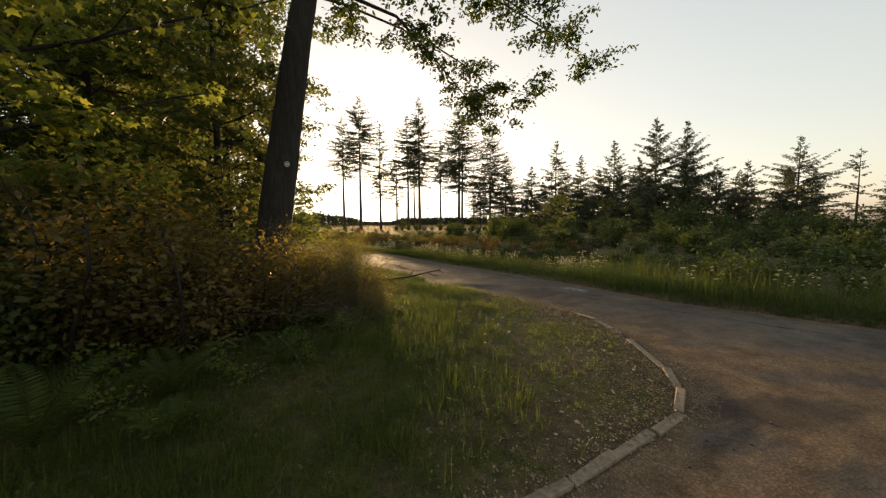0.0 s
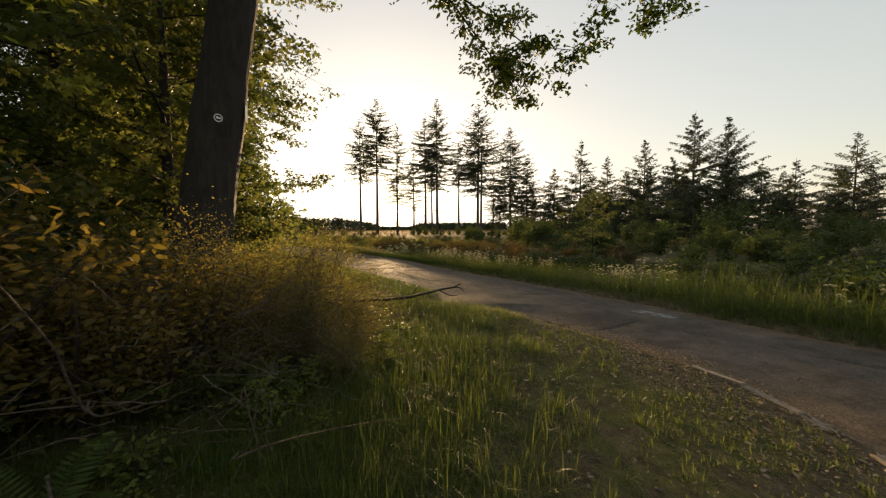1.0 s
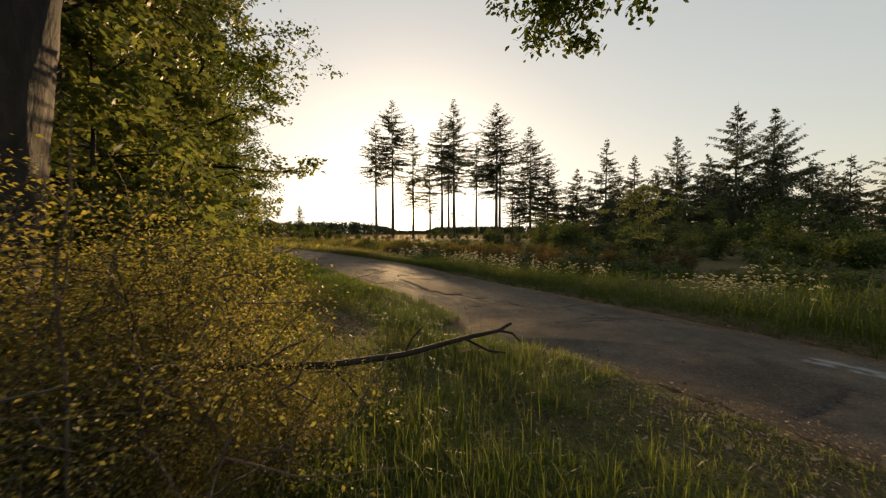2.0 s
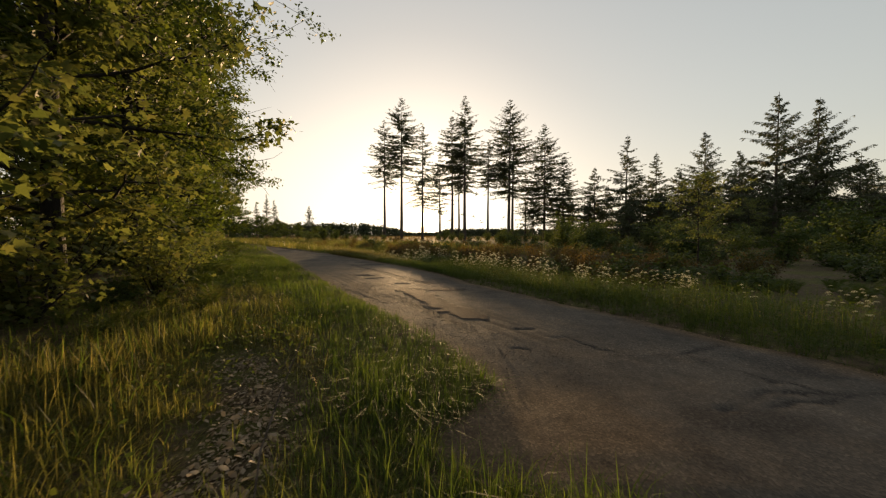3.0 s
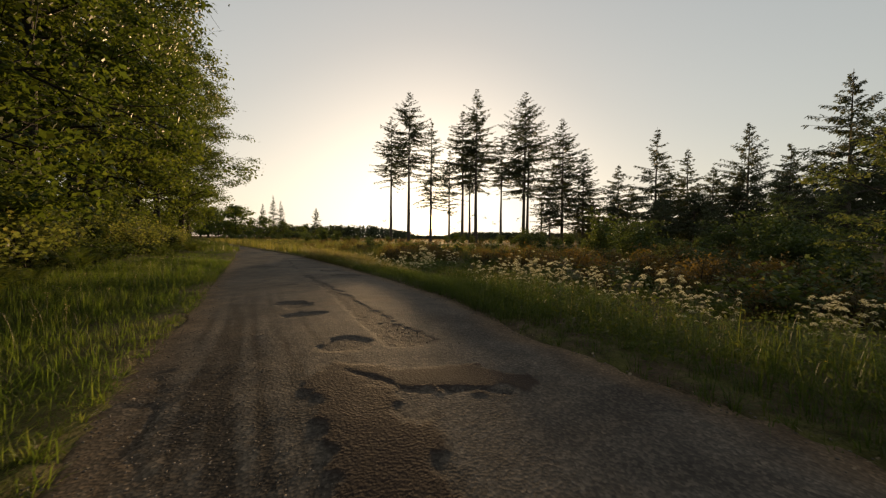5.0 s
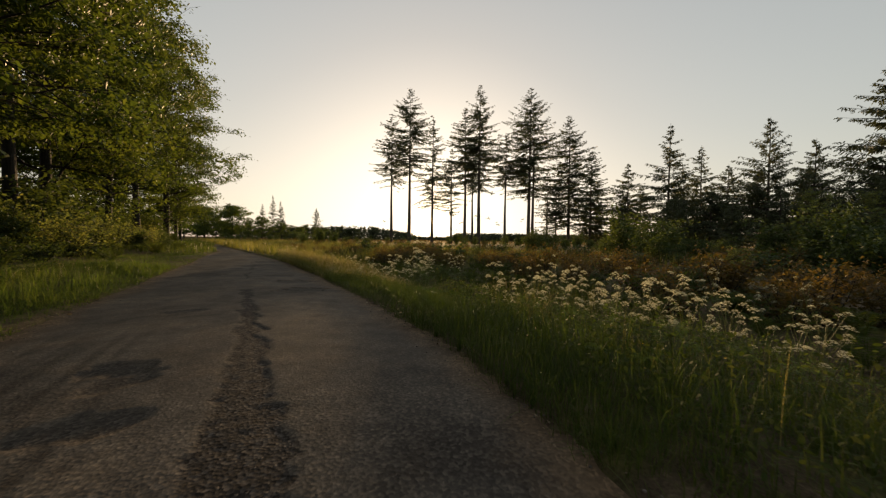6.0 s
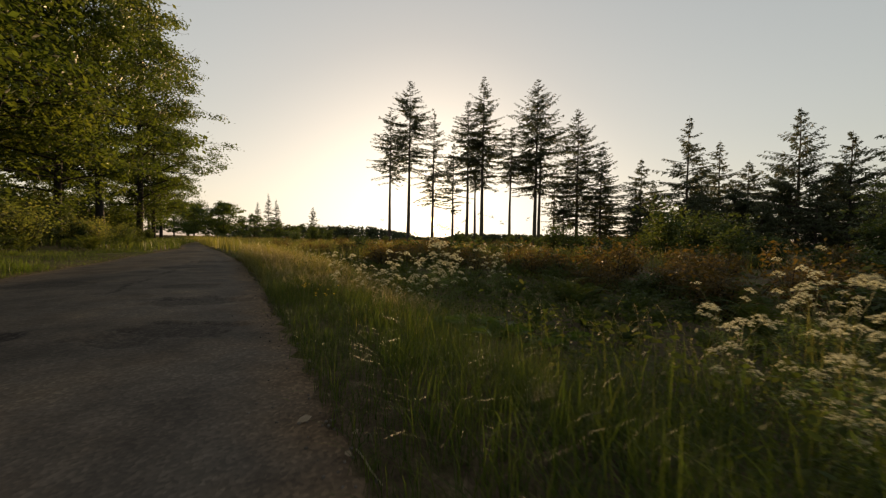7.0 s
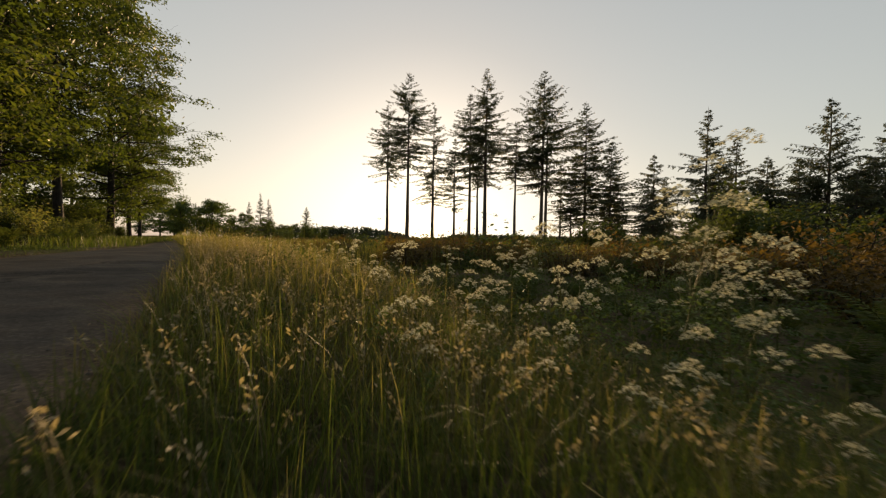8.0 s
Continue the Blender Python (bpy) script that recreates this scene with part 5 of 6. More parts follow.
    sap = broadleaf("sapling", "slender young tree with pale yellow-green leaves", (7.6, 26.9, gz(7.6, 26.9)), 3.7, 1.45, 0.9, 87, M_MAPLE, 3400, 0.085, LEAF_OVAL, 0.035, (-0.02, 0), 20, 0.9, spread=0.1)
    copy_thing(sap, pose(4.3, 29.4, gz(4.3, 29.4), 0, 0, 75) @ Matrix.Diagonal((0.32, 0.32, 0.3, 1)))
    copy_thing(sap, pose(21.5, 48.0, gz(21.5, 48), 0, 0, 130) @ Matrix.Diagonal((1.1, 1.1, 1.3, 1)))
    copy_thing(sap, pose(25.5, 49.0, gz(25.5, 49), 0, 0, 30) @ Matrix.Diagonal((1.2, 1.2, 1.3, 1)))


def strew(kinds, spots, r, group="", spread=0.15):
    used = set()
    for x, y, s in spots:
        k = int(r.integers(len(kinds)))
        m = pose(x, y, gz(x, y), r.normal(0, 3), r.normal(0, 3), r.uniform(0, 360)) @ Matrix.Diagonal((s, s, s * r.uniform(1 - spread, 1 + spread), 1))
        if k not in used:
            used.add(k)
            kinds[k].matrix_basis = m
            if group:
                kinds[k]["group"] = group
        else:
            copy_thing(kinds[k], m)


def undergrowth():
    r = np.random.default_rng(111)
    bushes = [shrub("shrub", "dense dark green shrub in the undergrowth", 2.2, 1.4, 120 + k, M_SHRUB, 1900, 0.155, LEAF_QUICK) for k in range(3)]
    spots = []
    for x, y, s in [(-4.4, 9.4, 0.5), (-5.2, 7.6, 0.7), (-5.6, 10.6, 0.9), (-4.4, 14.0, 0.6), (-6.4, 12.6, 1.0), (-6.0, 6.0, 0.9), (-7.6, 15.6, 1.0), (-8.2, 10.5, 1.2), (-4.7, 5.2, 0.7), (-8.5, 6, 1.1), (-8.8, 19, 0.9), (-11.5, 20.5, 1.0), (-12.0, 25.5, 0.8)]:
        spots.append((x, y, s))
    for _ in range(46):
        y = r.uniform(22, 66)
        spots.append((float(left_x(y)) - r.uniform(4.2, 8.5), y, r.uniform(0.4, 0.95)))
    for _ in range(46):
        x, y = r.uniform(9, 62), r.uniform(22, 62)
        if x - float(right_x(y)) > 12:
            spots.append((x, y, r.uniform(0.5, 1.35)))
    for x, y, s in [(27.5, 37.5, 1.7), (24.5, 41, 1.6), (31, 36, 1.5), (19, 33, 1.4), (35, 38, 1.6), (15.5, 36, 1.2), (40, 40, 1.8), (22, 45, 1.9), (18, 43, 1.5), (29, 45, 1.9), (45, 44, 1.7), (13, 30, 0.9), (37, 46, 1.7)]:
        spots.append((x, y, s))
    for _ in range(30):
        x, y = r.uniform(-30, 55), r.uniform(66, 90)
        if not -24 < x < 3:
            spots.append((x, y, r.uniform(0.5, 1.2)))
    for _ in range(34):
        spots.append((r.uniform(4, 36), r.uniform(56, 84), r.uniform(0.5, 1.0)))
    for k in range(34):
        f = (k + r.random()) / 34
        spots.append((-66 + 50 * f + r.normal(0, 1.0), 100 - 24 * f + r.normal(0, 2.0), r.uniform(0.55, 1.0)))
    for x, y, s in [(-17.2, 80, 1.05), (-5.5, 82, 0.95), (-4.0, 80, 1.1), (-2.4, 81, 1.0), (-0.8, 79, 0.9), (0.8, 80, 0.85), (2.5, 78, 1.0), (-7.0, 84, 0.8), (4.5, 77, 0.9), (6.5, 79, 1.0), (9.0, 76, 1.0)]:
        spots.append((x, y, s))
    for _ in range(46):
        y = r.uniform(6, 44)
        spots.append((float(right_x(y)) + r.uniform(9, 16) + 0.25 * y, y + r.uniform(0, 8), r.uniform(0.7, 1.25)))
    for _ in range(34):
        y = r.uniform(8, 64)
        spots.append((min(float(left_x(y)), -2.0) - r.uniform(9, 22), y, r.uniform(1.2, 2.2)))
    for _ in range(40):
        y = r.uniform(24, 75)
        spots.append((float(left_x(y)) - r.uniform(6.5, 12), y, r.uniform(1.1, 2.0)))
    strew(bushes, spots, r, "undergrowth")
    heath = [shrub("heath_shrub", "low rusty-brown shrub among bracken", 0.9, 0.7, 130 + k, M_HEATH, 1200, 0.066, LEAF_QUICK) for k in range(3)]
    spots = [(4.0, 29.2, 1.2), (4.3, 29.6, 1.0), (1.5, 31.5, 0.9), (3.0, 33.5, 1.0)]
    for _ in range(60):
        y = r.uniform(24, 46)
        spots.append((float(right_x(y)) + r.uniform(5.0, 13), y, r.uniform(0.5, 1.0)))
    for _ in range(130):
        y = r.uniform(24, 85)
        spots.append((float(right_x(y)) + r.uniform(5.2, 14 + 0.35 * y), y, r.uniform(0.45, 0.9)))
    strew(heath, spots, r, "heath")
    green = [shrub("bramble", "low green bramble thicket", 0.75, 0.75, 140 + k, M_SHRUB, 760, 0.1, LEAF_QUICK, 8) for k in range(2)]
    spots = []
    for _ in range(70):
        y = r.uniform(12, 60)
        spots.append((float(right_x(y)) + r.uniform(4.0, 11), y, r.uniform(0.5, 1.1)))
    for _ in range(34):
        y = r.uniform(22, 34)
        spots.append((float(right_x(y)) + r.uniform(3.2, 6.5), y, r.uniform(0.4, 0.7)))
    for _ in range(110):
        y = r.uniform(0, 44)
        spots.append((float(right_x(y)) + r.uniform(5.5, 24), y + r.uniform(0, 6), r.uniform(0.8, 1.9)))
    for _ in range(34):
        y = r.uniform(16, 50)
        spots.append((float(left_x(y)) - r.uniform(2.8, 6.0), y, r.uniform(0.4, 0.95)))
    for _ in range(80):
        y = r.uniform(4, 26)
        spots.append((float(right_x(y)) + r.uniform(3.2, 9), y, r.uniform(0.8, 1.4)))
    spots = [(x, y, s) for x, y, s in spots if x < float(left_x(y)) or not 17 < y < 36 or x - float(right_x(y)) > 5.8]
    strew(green, spots, r, "brambles")
    fresh = [shrub("leafy_seedling", "low leafy seedling in fresh yellow-green beside the brushwood", 0.5, 0.4, 143 + k, M_SPRING, 260, 0.07, LEAF_OVAL, 6, "plant") for k in range(2)]
    strew(fresh, [(-1.5, 10.7, 0.8), (-1.95, 10.1, 0.9), (-1.15, 11.5, 0.7), (-2.6, 9.6, 1.1), (-3.4, 9.2, 1.2), (-1.0, 12.4, 0.6), (-1.1, 10.6, 0.6), (-1.7, 9.8, 0.6), (-2.2, 9.2, 0.8), (-2.1, 11.2, 0.9), (-1.45, 11.9, 0.7), (-2.4, 8.4, 0.8), (-3.0, 8.6, 1.0), (-0.8, 11.9, 0.5), (-0.75, 13.0, 0.5), (-1.7, 11.1, 1.2), (-1.95, 11.4, 1.3), (-1.4, 11.3, 0.95), (-2.25, 11.0, 1.3), (-1.5, 11.0, 0.9), (-2.6, 11.2, 1.3)], r, "seedlings by the brushwood")
    young = [shrub("young_maple", "bushy maple regrowth with yellow-green leaves", 2.0, 1.25, 145 + k, M_MAPLE, 1500, 0.1, LEAF_MAPLE, 11) for k in range(2)]
    spots = [(-5.6, 17.2, 0.8), (-5.9, 19.2, 0.7), (-6.9, 20.6, 0.8), (-8.0, 22.4, 0.8), (-5.3, 15.2, 0.8), (-5.0, 13.2, 1.0), (-4.6, 8.9, 1.0)]
    for _ in range(26):
        y = r.uniform(20, 52)
        spots.append((float(left_x(y)) - r.uniform(4.0, 6.5), y, r.uniform(0.6, 1.3)))
    strew(young, spots, r, "regrowth")
    # regrowth whose golden-brown is painted warm light, not a copper-leaved kind
    copper = shrub("copper_shrub", "low shrub over the brushwood, warm light put into its golden-brown leaf colour", 1.3, 0.75, 147, M_WARM_LIT, 3000, 0.05, LEAF_OVAL, 13)
    strew([copper], [(-2.35, 10.9, 0.95), (-2.75, 10.6, 1.05), (-2.3, 11.5, 0.95), (-3.2, 10.9, 1.1), (-3.15, 9.95, 1.5), (-3.7, 10.3, 1.7), (-4.3, 9.6, 1.7)], r, "copper regrowth", 0.1)
    broom = [shrub("broom_bush", "wispy golden broom bush over dry brushwood", 1.35, 0.95, 150 + k, M_BROOM, 13000, 0.021, LEAF_QUICK, 20, wisp=0.3) for k in range(2)]
    strew(broom, [(-1.9, 12.7, 1.05), (-1.8, 12.3, 0.9), (-2.2, 11.8, 1.0), (-2.0, 11.4, 0.75), (-2.4, 13.3, 0.7), (-2.9, 11.8, 0.9), (-3.35, 11.6, 0.9), (-3.0, 13.4, 0.85), (-1.65, 12.1, 0.7), (-1.6, 11.7, 0.6), (-1.4, 12.45, 0.55), (-1.25, 12.0, 0.42), (-1.2, 11.4, 0.4), (-1.3, 12.8, 0.5)], r, "broom by the tree", 0.1)


def fern_mesh(seed, fronds=9):
    r = np.random.default_rng(seed)
    soup = Soup()
    for k in range(fronds):
        az = k * 2 * math.pi / fronds + r.normal(0, 0.25)
        ln, up = r.uniform(0.5, 0.8), r.uniform(0.9, 1.6)
        s = np.linspace(0, 1, 27)
        p = np.stack([np.cos(az) * ln * s ** 1.2 * 0.75, np.sin(az) * ln * s ** 1.2 * 0.75, ln * (up * s - 0.6 * up * s ** 2.4)], 1)
        tube(soup, p[::3], np.linspace(0.005, 0.0015, 9), 3)
        across = np.array([-math.sin(az), math.cos(az), 0])
        for j in range(2, 27):
            w = 0.19 * math.sin(math.pi * min(1, 0.12 + 0.88 * s[j]) ** 0.75) * ln + 0.012
            fwd = (p[min(j + 1, 26)] - p[j - 1])
            fwd /= np.linalg.norm(fwd) + 1e-9
            for sg in (-1, 1):
                tip = p[j] + sg * across * w + fwd * w * 0.35 + np.array([0, 0, -0.15 * w])
                mid = (p[j] + tip) / 2
                soup.add([p[j], mid + fwd * 0.009, tip, mid - fwd * 0.008], None, [(0, 1, 2, 3)])
    return soup.mesh("fern")


NEAR_FERNS = 40


def ferns():
    r = np.random.default_rng(160)
    meshes = [fern_mesh(161 + k) for k in range(4)]
    for me in meshes:
        me.materials.append(M_FERN)
    spots = [(-2.25, 8.3, 0.7), (-2.6, 8.9, 0.9), (-3.1, 8.2, 1.1), (-1.9, 9.6, 0.8), (-2.9, 10.1, 1.0), (-2.2, 10.7, 0.9), (-3.6, 7.4, 1.0), (-1.6, 10.9, 0.7), (-3.4, 11.2, 1.0), (-2.6, 12.7, 0.9), (-1.4, 11.6, 0.6)]
    for _ in range(18):
        y = r.uniform(14.2, 19)
        spots.append((min(float(left_x(y)), -0.6) - r.uniform(2.6, 4.4), y, r.uniform(0.3, 0.5)))
    for _ in range(70):
        y = r.uniform(15.5, 44)
        spots.append((float(left_x(y)) - r.uniform(2.2, 5.5), y, r.uniform(0.6, 1.2)))
    for _ in range(120):
        y = r.uniform(20, 48)
        spots.append((float(right_x(y)) + r.uniform(4.2, 10), y, r.uniform(0.55, 0.95)))
    for _ in range(60):
        y = r.uniform(26.5, 33)
        spots.append((float(right_x(y)) + r.uniform(2.9, 5.5), y, r.uniform(0.35, 0.6)))
    spots = [(x, y, s) for x, y, s in spots if near_line(np.array([x]), np.array([y]), TRACK)[0][0] > 0.9 and not (14 < y < 18.5 and x > -6 and s > 0.5)]
    fronds = [fern_mesh(166 + k, 1) for k in range(4)]
    for me in fronds:
        me.materials.append(M_FERN)
    for k, (x, y, s) in enumerate(spots[:NEAR_FERNS]):
        root = thing("fern", "green bracken fern with arching fronds beside the brushwood", "fern", group="bracken")
        root.matrix_basis = pose(x, y, gz(x, y) + 0.01, 0, 0, r.uniform(0, 360)) @ Matrix.Diagonal((s, s, s, 1))
        for j in range(9):
            ob = part("frond", fronds[(j + k) % 4], None, root)
            ob.matrix_basis = pose(0, 0, 0, 0, 0, j * 40 + r.uniform(-14, 14)) @ Matrix.Diagonal((1, 1, r.uniform(0.75, 1.2), 1))
    for k, (x, y, s) in enumerate(spots[NEAR_FERNS:]):
        ob = new("fern", meshes[k % 4])
        ob.matrix_basis = pose(x, y, gz(x, y) + 0.01, r.normal(0, 5), r.normal(0, 5), r.uniform(0, 360)) @ Matrix.Diagonal((s, s, s, 1))
        tagged(ob, "green bracken fern with arching fronds", "fern", "bracken")


# ---- flowers ----
def umbel_mesh(seed, rad=0.06, rays=11):
    """One flower head: rays that carry domed clusters of tiny florets."""
    r = np.random.default_rng(seed)
    soup = Soup()
    cen = []
    for k in range(rays):
        d = rad * math.sqrt((k + 0.5) / rays)
        az = k * 2.4
        c = np.array([math.cos(az) * d, math.sin(az) * d, 0.012 - 2.2 * d * d / rad * 0.35 + r.normal(0, 0.002)])
        cen.append(c)
        a = np.array([-math.sin(az), math.cos(az), 0]) * 0.0007
        soup.add([(0, 0, -0.03), c - a, c + a], [(0, 1, 2)])
    fl = []
    for c in cen:
        k = 13
        d = 0.0155 * np.sqrt((np.arange(k) + 0.4) / k)
        az = np.arange(k) * 2.4 + r.uniform(0, 6)
        fl.append(c + np.stack([np.cos(az) * d, np.sin(az) * d, 0.01 - d * 1.1 + r.normal(0, 0.0015, k)], 1))
    fl = np.concatenate(fl)
    x, y, z = turns(len(fl), r, 0.9)
    s = r.uniform(0.0036, 0.0056, len(fl))[:, None]
    V = np.stack([fl - x * s, fl - y * s, fl + x * s, fl + y * s], 1).reshape(-1, 3)
    soup.add(V, None, (np.arange(len(fl)) * 4)[:, None] + np.array([[0, 1, 2, 3]]))
    return soup.mesh("flower_head")


def cow_parsley(height, seed, heads, heads_mesh, bloom=1.0):
    r = np.random.default_rng(seed)
    root = thing("cow_parsley", "white cow parsley in flower on branching green stalks", "flower")
    stalks, fol, tips = Soup(), Soup(), []
    main = limb((0, 0, -0.03), (r.normal(0, 0.12), r.normal(0, 0.12), 1), height * 0.78, r, 0.2, 7)
    tube(stalks, main, np.linspace(0.0045, 0.003, 7), 5)
    for k in range(heads):
        b = main[3 + k % 4]
        az = k * 2.4 + r.normal(0, 0.3)
        p = limb(b, (math.cos(az) * 0.62, math.sin(az) * 0.62, 1), height * r.uniform(0.24, 0.46), r, 0.25, 5, 0.35)
        tube(stalks, p, np.linspace(0.0026, 0.0013, 5), 4)
        tips.append((p[-1], p[-1] - p[-2]))
    part("stalk", stalks.mesh("stalk"), M_STALK, root)
    for k in range(6):
        az, zz = k * 2.4, height * r.uniform(0.02, 0.5)
        p = limb((0, 0, zz), (math.cos(az), math.sin(az), 0.7), height * r.uniform(0.25, 0.38), r, 0.4, 6, -0.8)
        c = np.repeat(p[1:], 13, 0) + r.normal(0, 0.022, (65, 3))
        leaves(fol, c, r.uniform(0.012, 0.028, 65), r, LEAF_QUICK, 0.6, 0.1)
    tagged(part("foliage", fol.mesh("foliage"), M_DOCK, root), kind="stuff")
    for tip, way in tips:
        ob = part("flower_head", heads_mesh[r.integers(len(heads_mesh))], M_FLOWER, root)
        q = Vector((0, 0, 1)).rotation_difference(Vector((way[0] * 0.5, way[1] * 0.5, abs(way[2]) + 0.02)).normalized())
        s = r.uniform(0.7, 1.25) * bloom
        ob.matrix_basis = Matrix.LocRotScale(Vector(tip) + Vector((0, 0, 0.026 * s)), q, (s, s, s))
    return root


def flowers():
    r = np.random.default_rng(170)
    heads = [umbel_mesh(171 + k) for k in range(4)]
    kinds = [cow_parsley(h, 180 + k, n, heads, 0.57) for k, (h, n) in enumerate([(0.74, 11), (0.8, 12), (0.68, 10), (0.84, 11), (0.62, 9)])]
    spots = [(5.5, 17.6, 0.95), (5.2, 17.7, 0.9), (5.8, 17.5, 0.9), (6.0, 13.6, 0.95), (6.3, 13.4, 0.9), (6.9, 12.4, 0.95), (7.2, 12.1, 0.9), (7.7, 11.8, 0.9), (4.9, 16.2, 1.05)]
    # clumps on the crest of the verge
    for cx, cy, wide, count in [(0.05, 24.6, 0.36, 11), (0.7, 23.8, 0.36, 9), (-0.5, 25.5, 0.35, 6), (1.4, 23.0, 0.35, 5), (0.3, 27.1, 0.45, 5), (2.0, 26.3, 0.6, 5), (-2.2, 30.4, 0.7, 6), (-3.3, 32.2, 0.6, 5)]:
        for _ in range(count):
            spots.append((cx + r.normal(0, wide), cy + r.normal(0, wide), r.uniform(0.85, 1.08)))
    while len(spots) < 112:
        y = r.uniform(17.0, 22.5)
        x = float(right_x(y)) + (1.75 + r.normal(0, 0.38) + 0.3 * float(smooth(20, 24, y))) / 0.8
        if r.random() < 0.25 + 1.2 * max(0, float(vnoise(x * 0.9, y * 0.9, 191)) - 0.3):
            spots.append((x, y, r.uniform(0.65, 0.85)))
    for _ in range(26):
        y = r.uniform(30, 42)
        spots.append((float(right_x(y)) + r.uniform(1.2, 3.4), y, r.uniform(0.65, 0.9)))
    spots = [(x, y, s) for x, y, s in spots if near_line(np.array([x]), np.array([y]), TRACK)[0][0] > 0.75 and math.hypot(x + 3.3, y - 28.4) > 1.3]
    strew(kinds, spots, r, "cow parsley on the verge", 0.1)
    # the plants that stand close beside the way's end
    low = [cow_parsley(h, 190 + k, n, heads, 0.95) for k, (h, n) in enumerate([(0.62, 4), (0.7, 5), (0.8, 5), (0.55, 3)])]
    spots = [(-2.65, 29.0, 0.9), (-2.45, 29.15, 1.0), (-2.55, 29.3, 0.85), (-2.75, 28.75, 0.8), (-2.9, 28.7, 0.7), (-3.25, 29.2, 0.9), (-3.5, 29.5, 0.9), (-3.05, 29.5, 1.0), (-3.75, 29.3, 0.8), (-3.35, 28.85, 0.65), (-3.6, 28.75, 0.6), (-4.0, 29.7, 0.95), (-4.3, 29.9, 0.95), (-3.1, 30.0, 1.0), (-3.7, 30.1, 1.0), (-4.55, 30.4, 0.9), (-2.8, 30.2, 1.0), (-3.8, 28.35, 0.5), (-3.55, 28.4, 0.45), (-3.3, 28.3, 0.5), (-3.95, 28.65, 0.55), (-3.1, 28.45, 0.55), (-2.95, 28.2, 0.5), (-0.9, 25.7, 0.8), (-0.7, 26.0, 0.85), (-1.05, 26.0, 0.7), (-0.55, 25.6, 0.9), (-0.8, 26.4, 0.8), (-1.1, 25.5, 0.6), (-0.4, 25.9, 0.9)]
    strew(low, spots, r, "low cow parsley", 0.1)
    tall = cow_parsley(1.05, 197, 8, heads, 1.2)
    tall.matrix_basis = pose(-2.8, 29.15, gz(-2.8, 29.15), 0, 3, 0)
    tall["group"] = "cow parsley on the verge"
    soup = Soup()
    y = r.uniform(18, 33, 45)
    x = right_x(y) + r.uniform(0.3, 1.6, 45)
    keep = near_line(x, y, TRACK)[0] > 1.2
    x, y = x[keep], y[keep]
    z = ground_z(x, y) + r.uniform(0.15, 0.35, len(x))
    for k in range(5):
        leaves(soup, np.stack([x, y, z], 1), np.full(len(x), 0.008), r, LEAF_OVAL, 0.6, -0.3)
    tagged(part("buttercups", soup.mesh("buttercups"), M_YELLOW), "small yellow buttercups in the verge grass", "flower", kind="stuff")
    for k in range(4):
        leaf = Soup()
        leaves(leaf, np.array([(0.0, 0.0, 0.0)]), np.array([1.0]), np.random.default_rng(300 + k), DOCK_LEAF, 0.05, 0.0)
        dock_meshes.append(leaf.mesh("leaf", True))
    for x0, y0, s in [(-2.25, 27.95, 1.0), (-2.05, 28.2, 0.85), (-2.45, 27.45, 0.7), (-1.75, 28.0, 0.8), (-2.2, 27.1, 0.75), (-1.6, 27.4, 0.9), (-1.35, 27.7, 0.8), (-1.9, 27.6, 1.0), (-0.2, 23.55, 0.7), (-0.45, 23.75, 0.6), (0.25, 24.3, 0.8), (-0.1, 24.9, 0.8)]:
        dock_plant(x0, y0, s, r)
    for _ in range(15):
        y0 = r.uniform(26.6, 27.7)
        buttercup(float(right_x(y0)) + 0.12 + abs(r.normal(0, 0.16)), y0, r.uniform(0.14, 0.24), r)


def dock_outline():
    """A long wavy-edged leaf with a folded midrib, one unit long."""
    n = 8
    s = np.linspace(0, 1, n)
    half = 0.2 * np.sin(np.pi * np.clip(0.06 + 0.94 * s, 0, 1)) ** 0.7 * (1 - 0.3 * s)
    up = 0.28 * s - 0.42 * s ** 2.2
    mid = np.stack([s, 0 * s, up - 0.03], 1)
    lo = np.stack([s, -half, up + 0.03 * np.sin(11 * s)], 1)
    hi = np.stack([s, half, up + 0.03 * np.cos(10 * s)], 1)
    v = np.stack([lo, mid, hi], 1).reshape(-1, 3)
    t = []
    for k in range(n - 1):
        for j in range(2):
            a = 3 * k + j
            t += [(a, a + 1, a + 4), (a, a + 4, a + 3)]
    return v, np.array(t)


DOCK_LEAF = dock_outline()
dock_meshes = []


def dock_plant(x, y, s, r):
    root = thing("dock_plant", "broad-leaved green dock growing in the verge grass", "plant", (x, y, gz(x, y)), "docks")
    for k in range(8):
        ob = part("leaf", dock_meshes[k % 4], M_DOCK, root)
        size = s * r.uniform(0.24, 0.38)
        ob.matrix_basis = pose(0, 0, 0.04 + 0.012 * k * s, 0, -r.uniform(22, 62), k * 137 + r.uniform(-20, 20)) @ Matrix.Diagonal((size, size, size, 1))


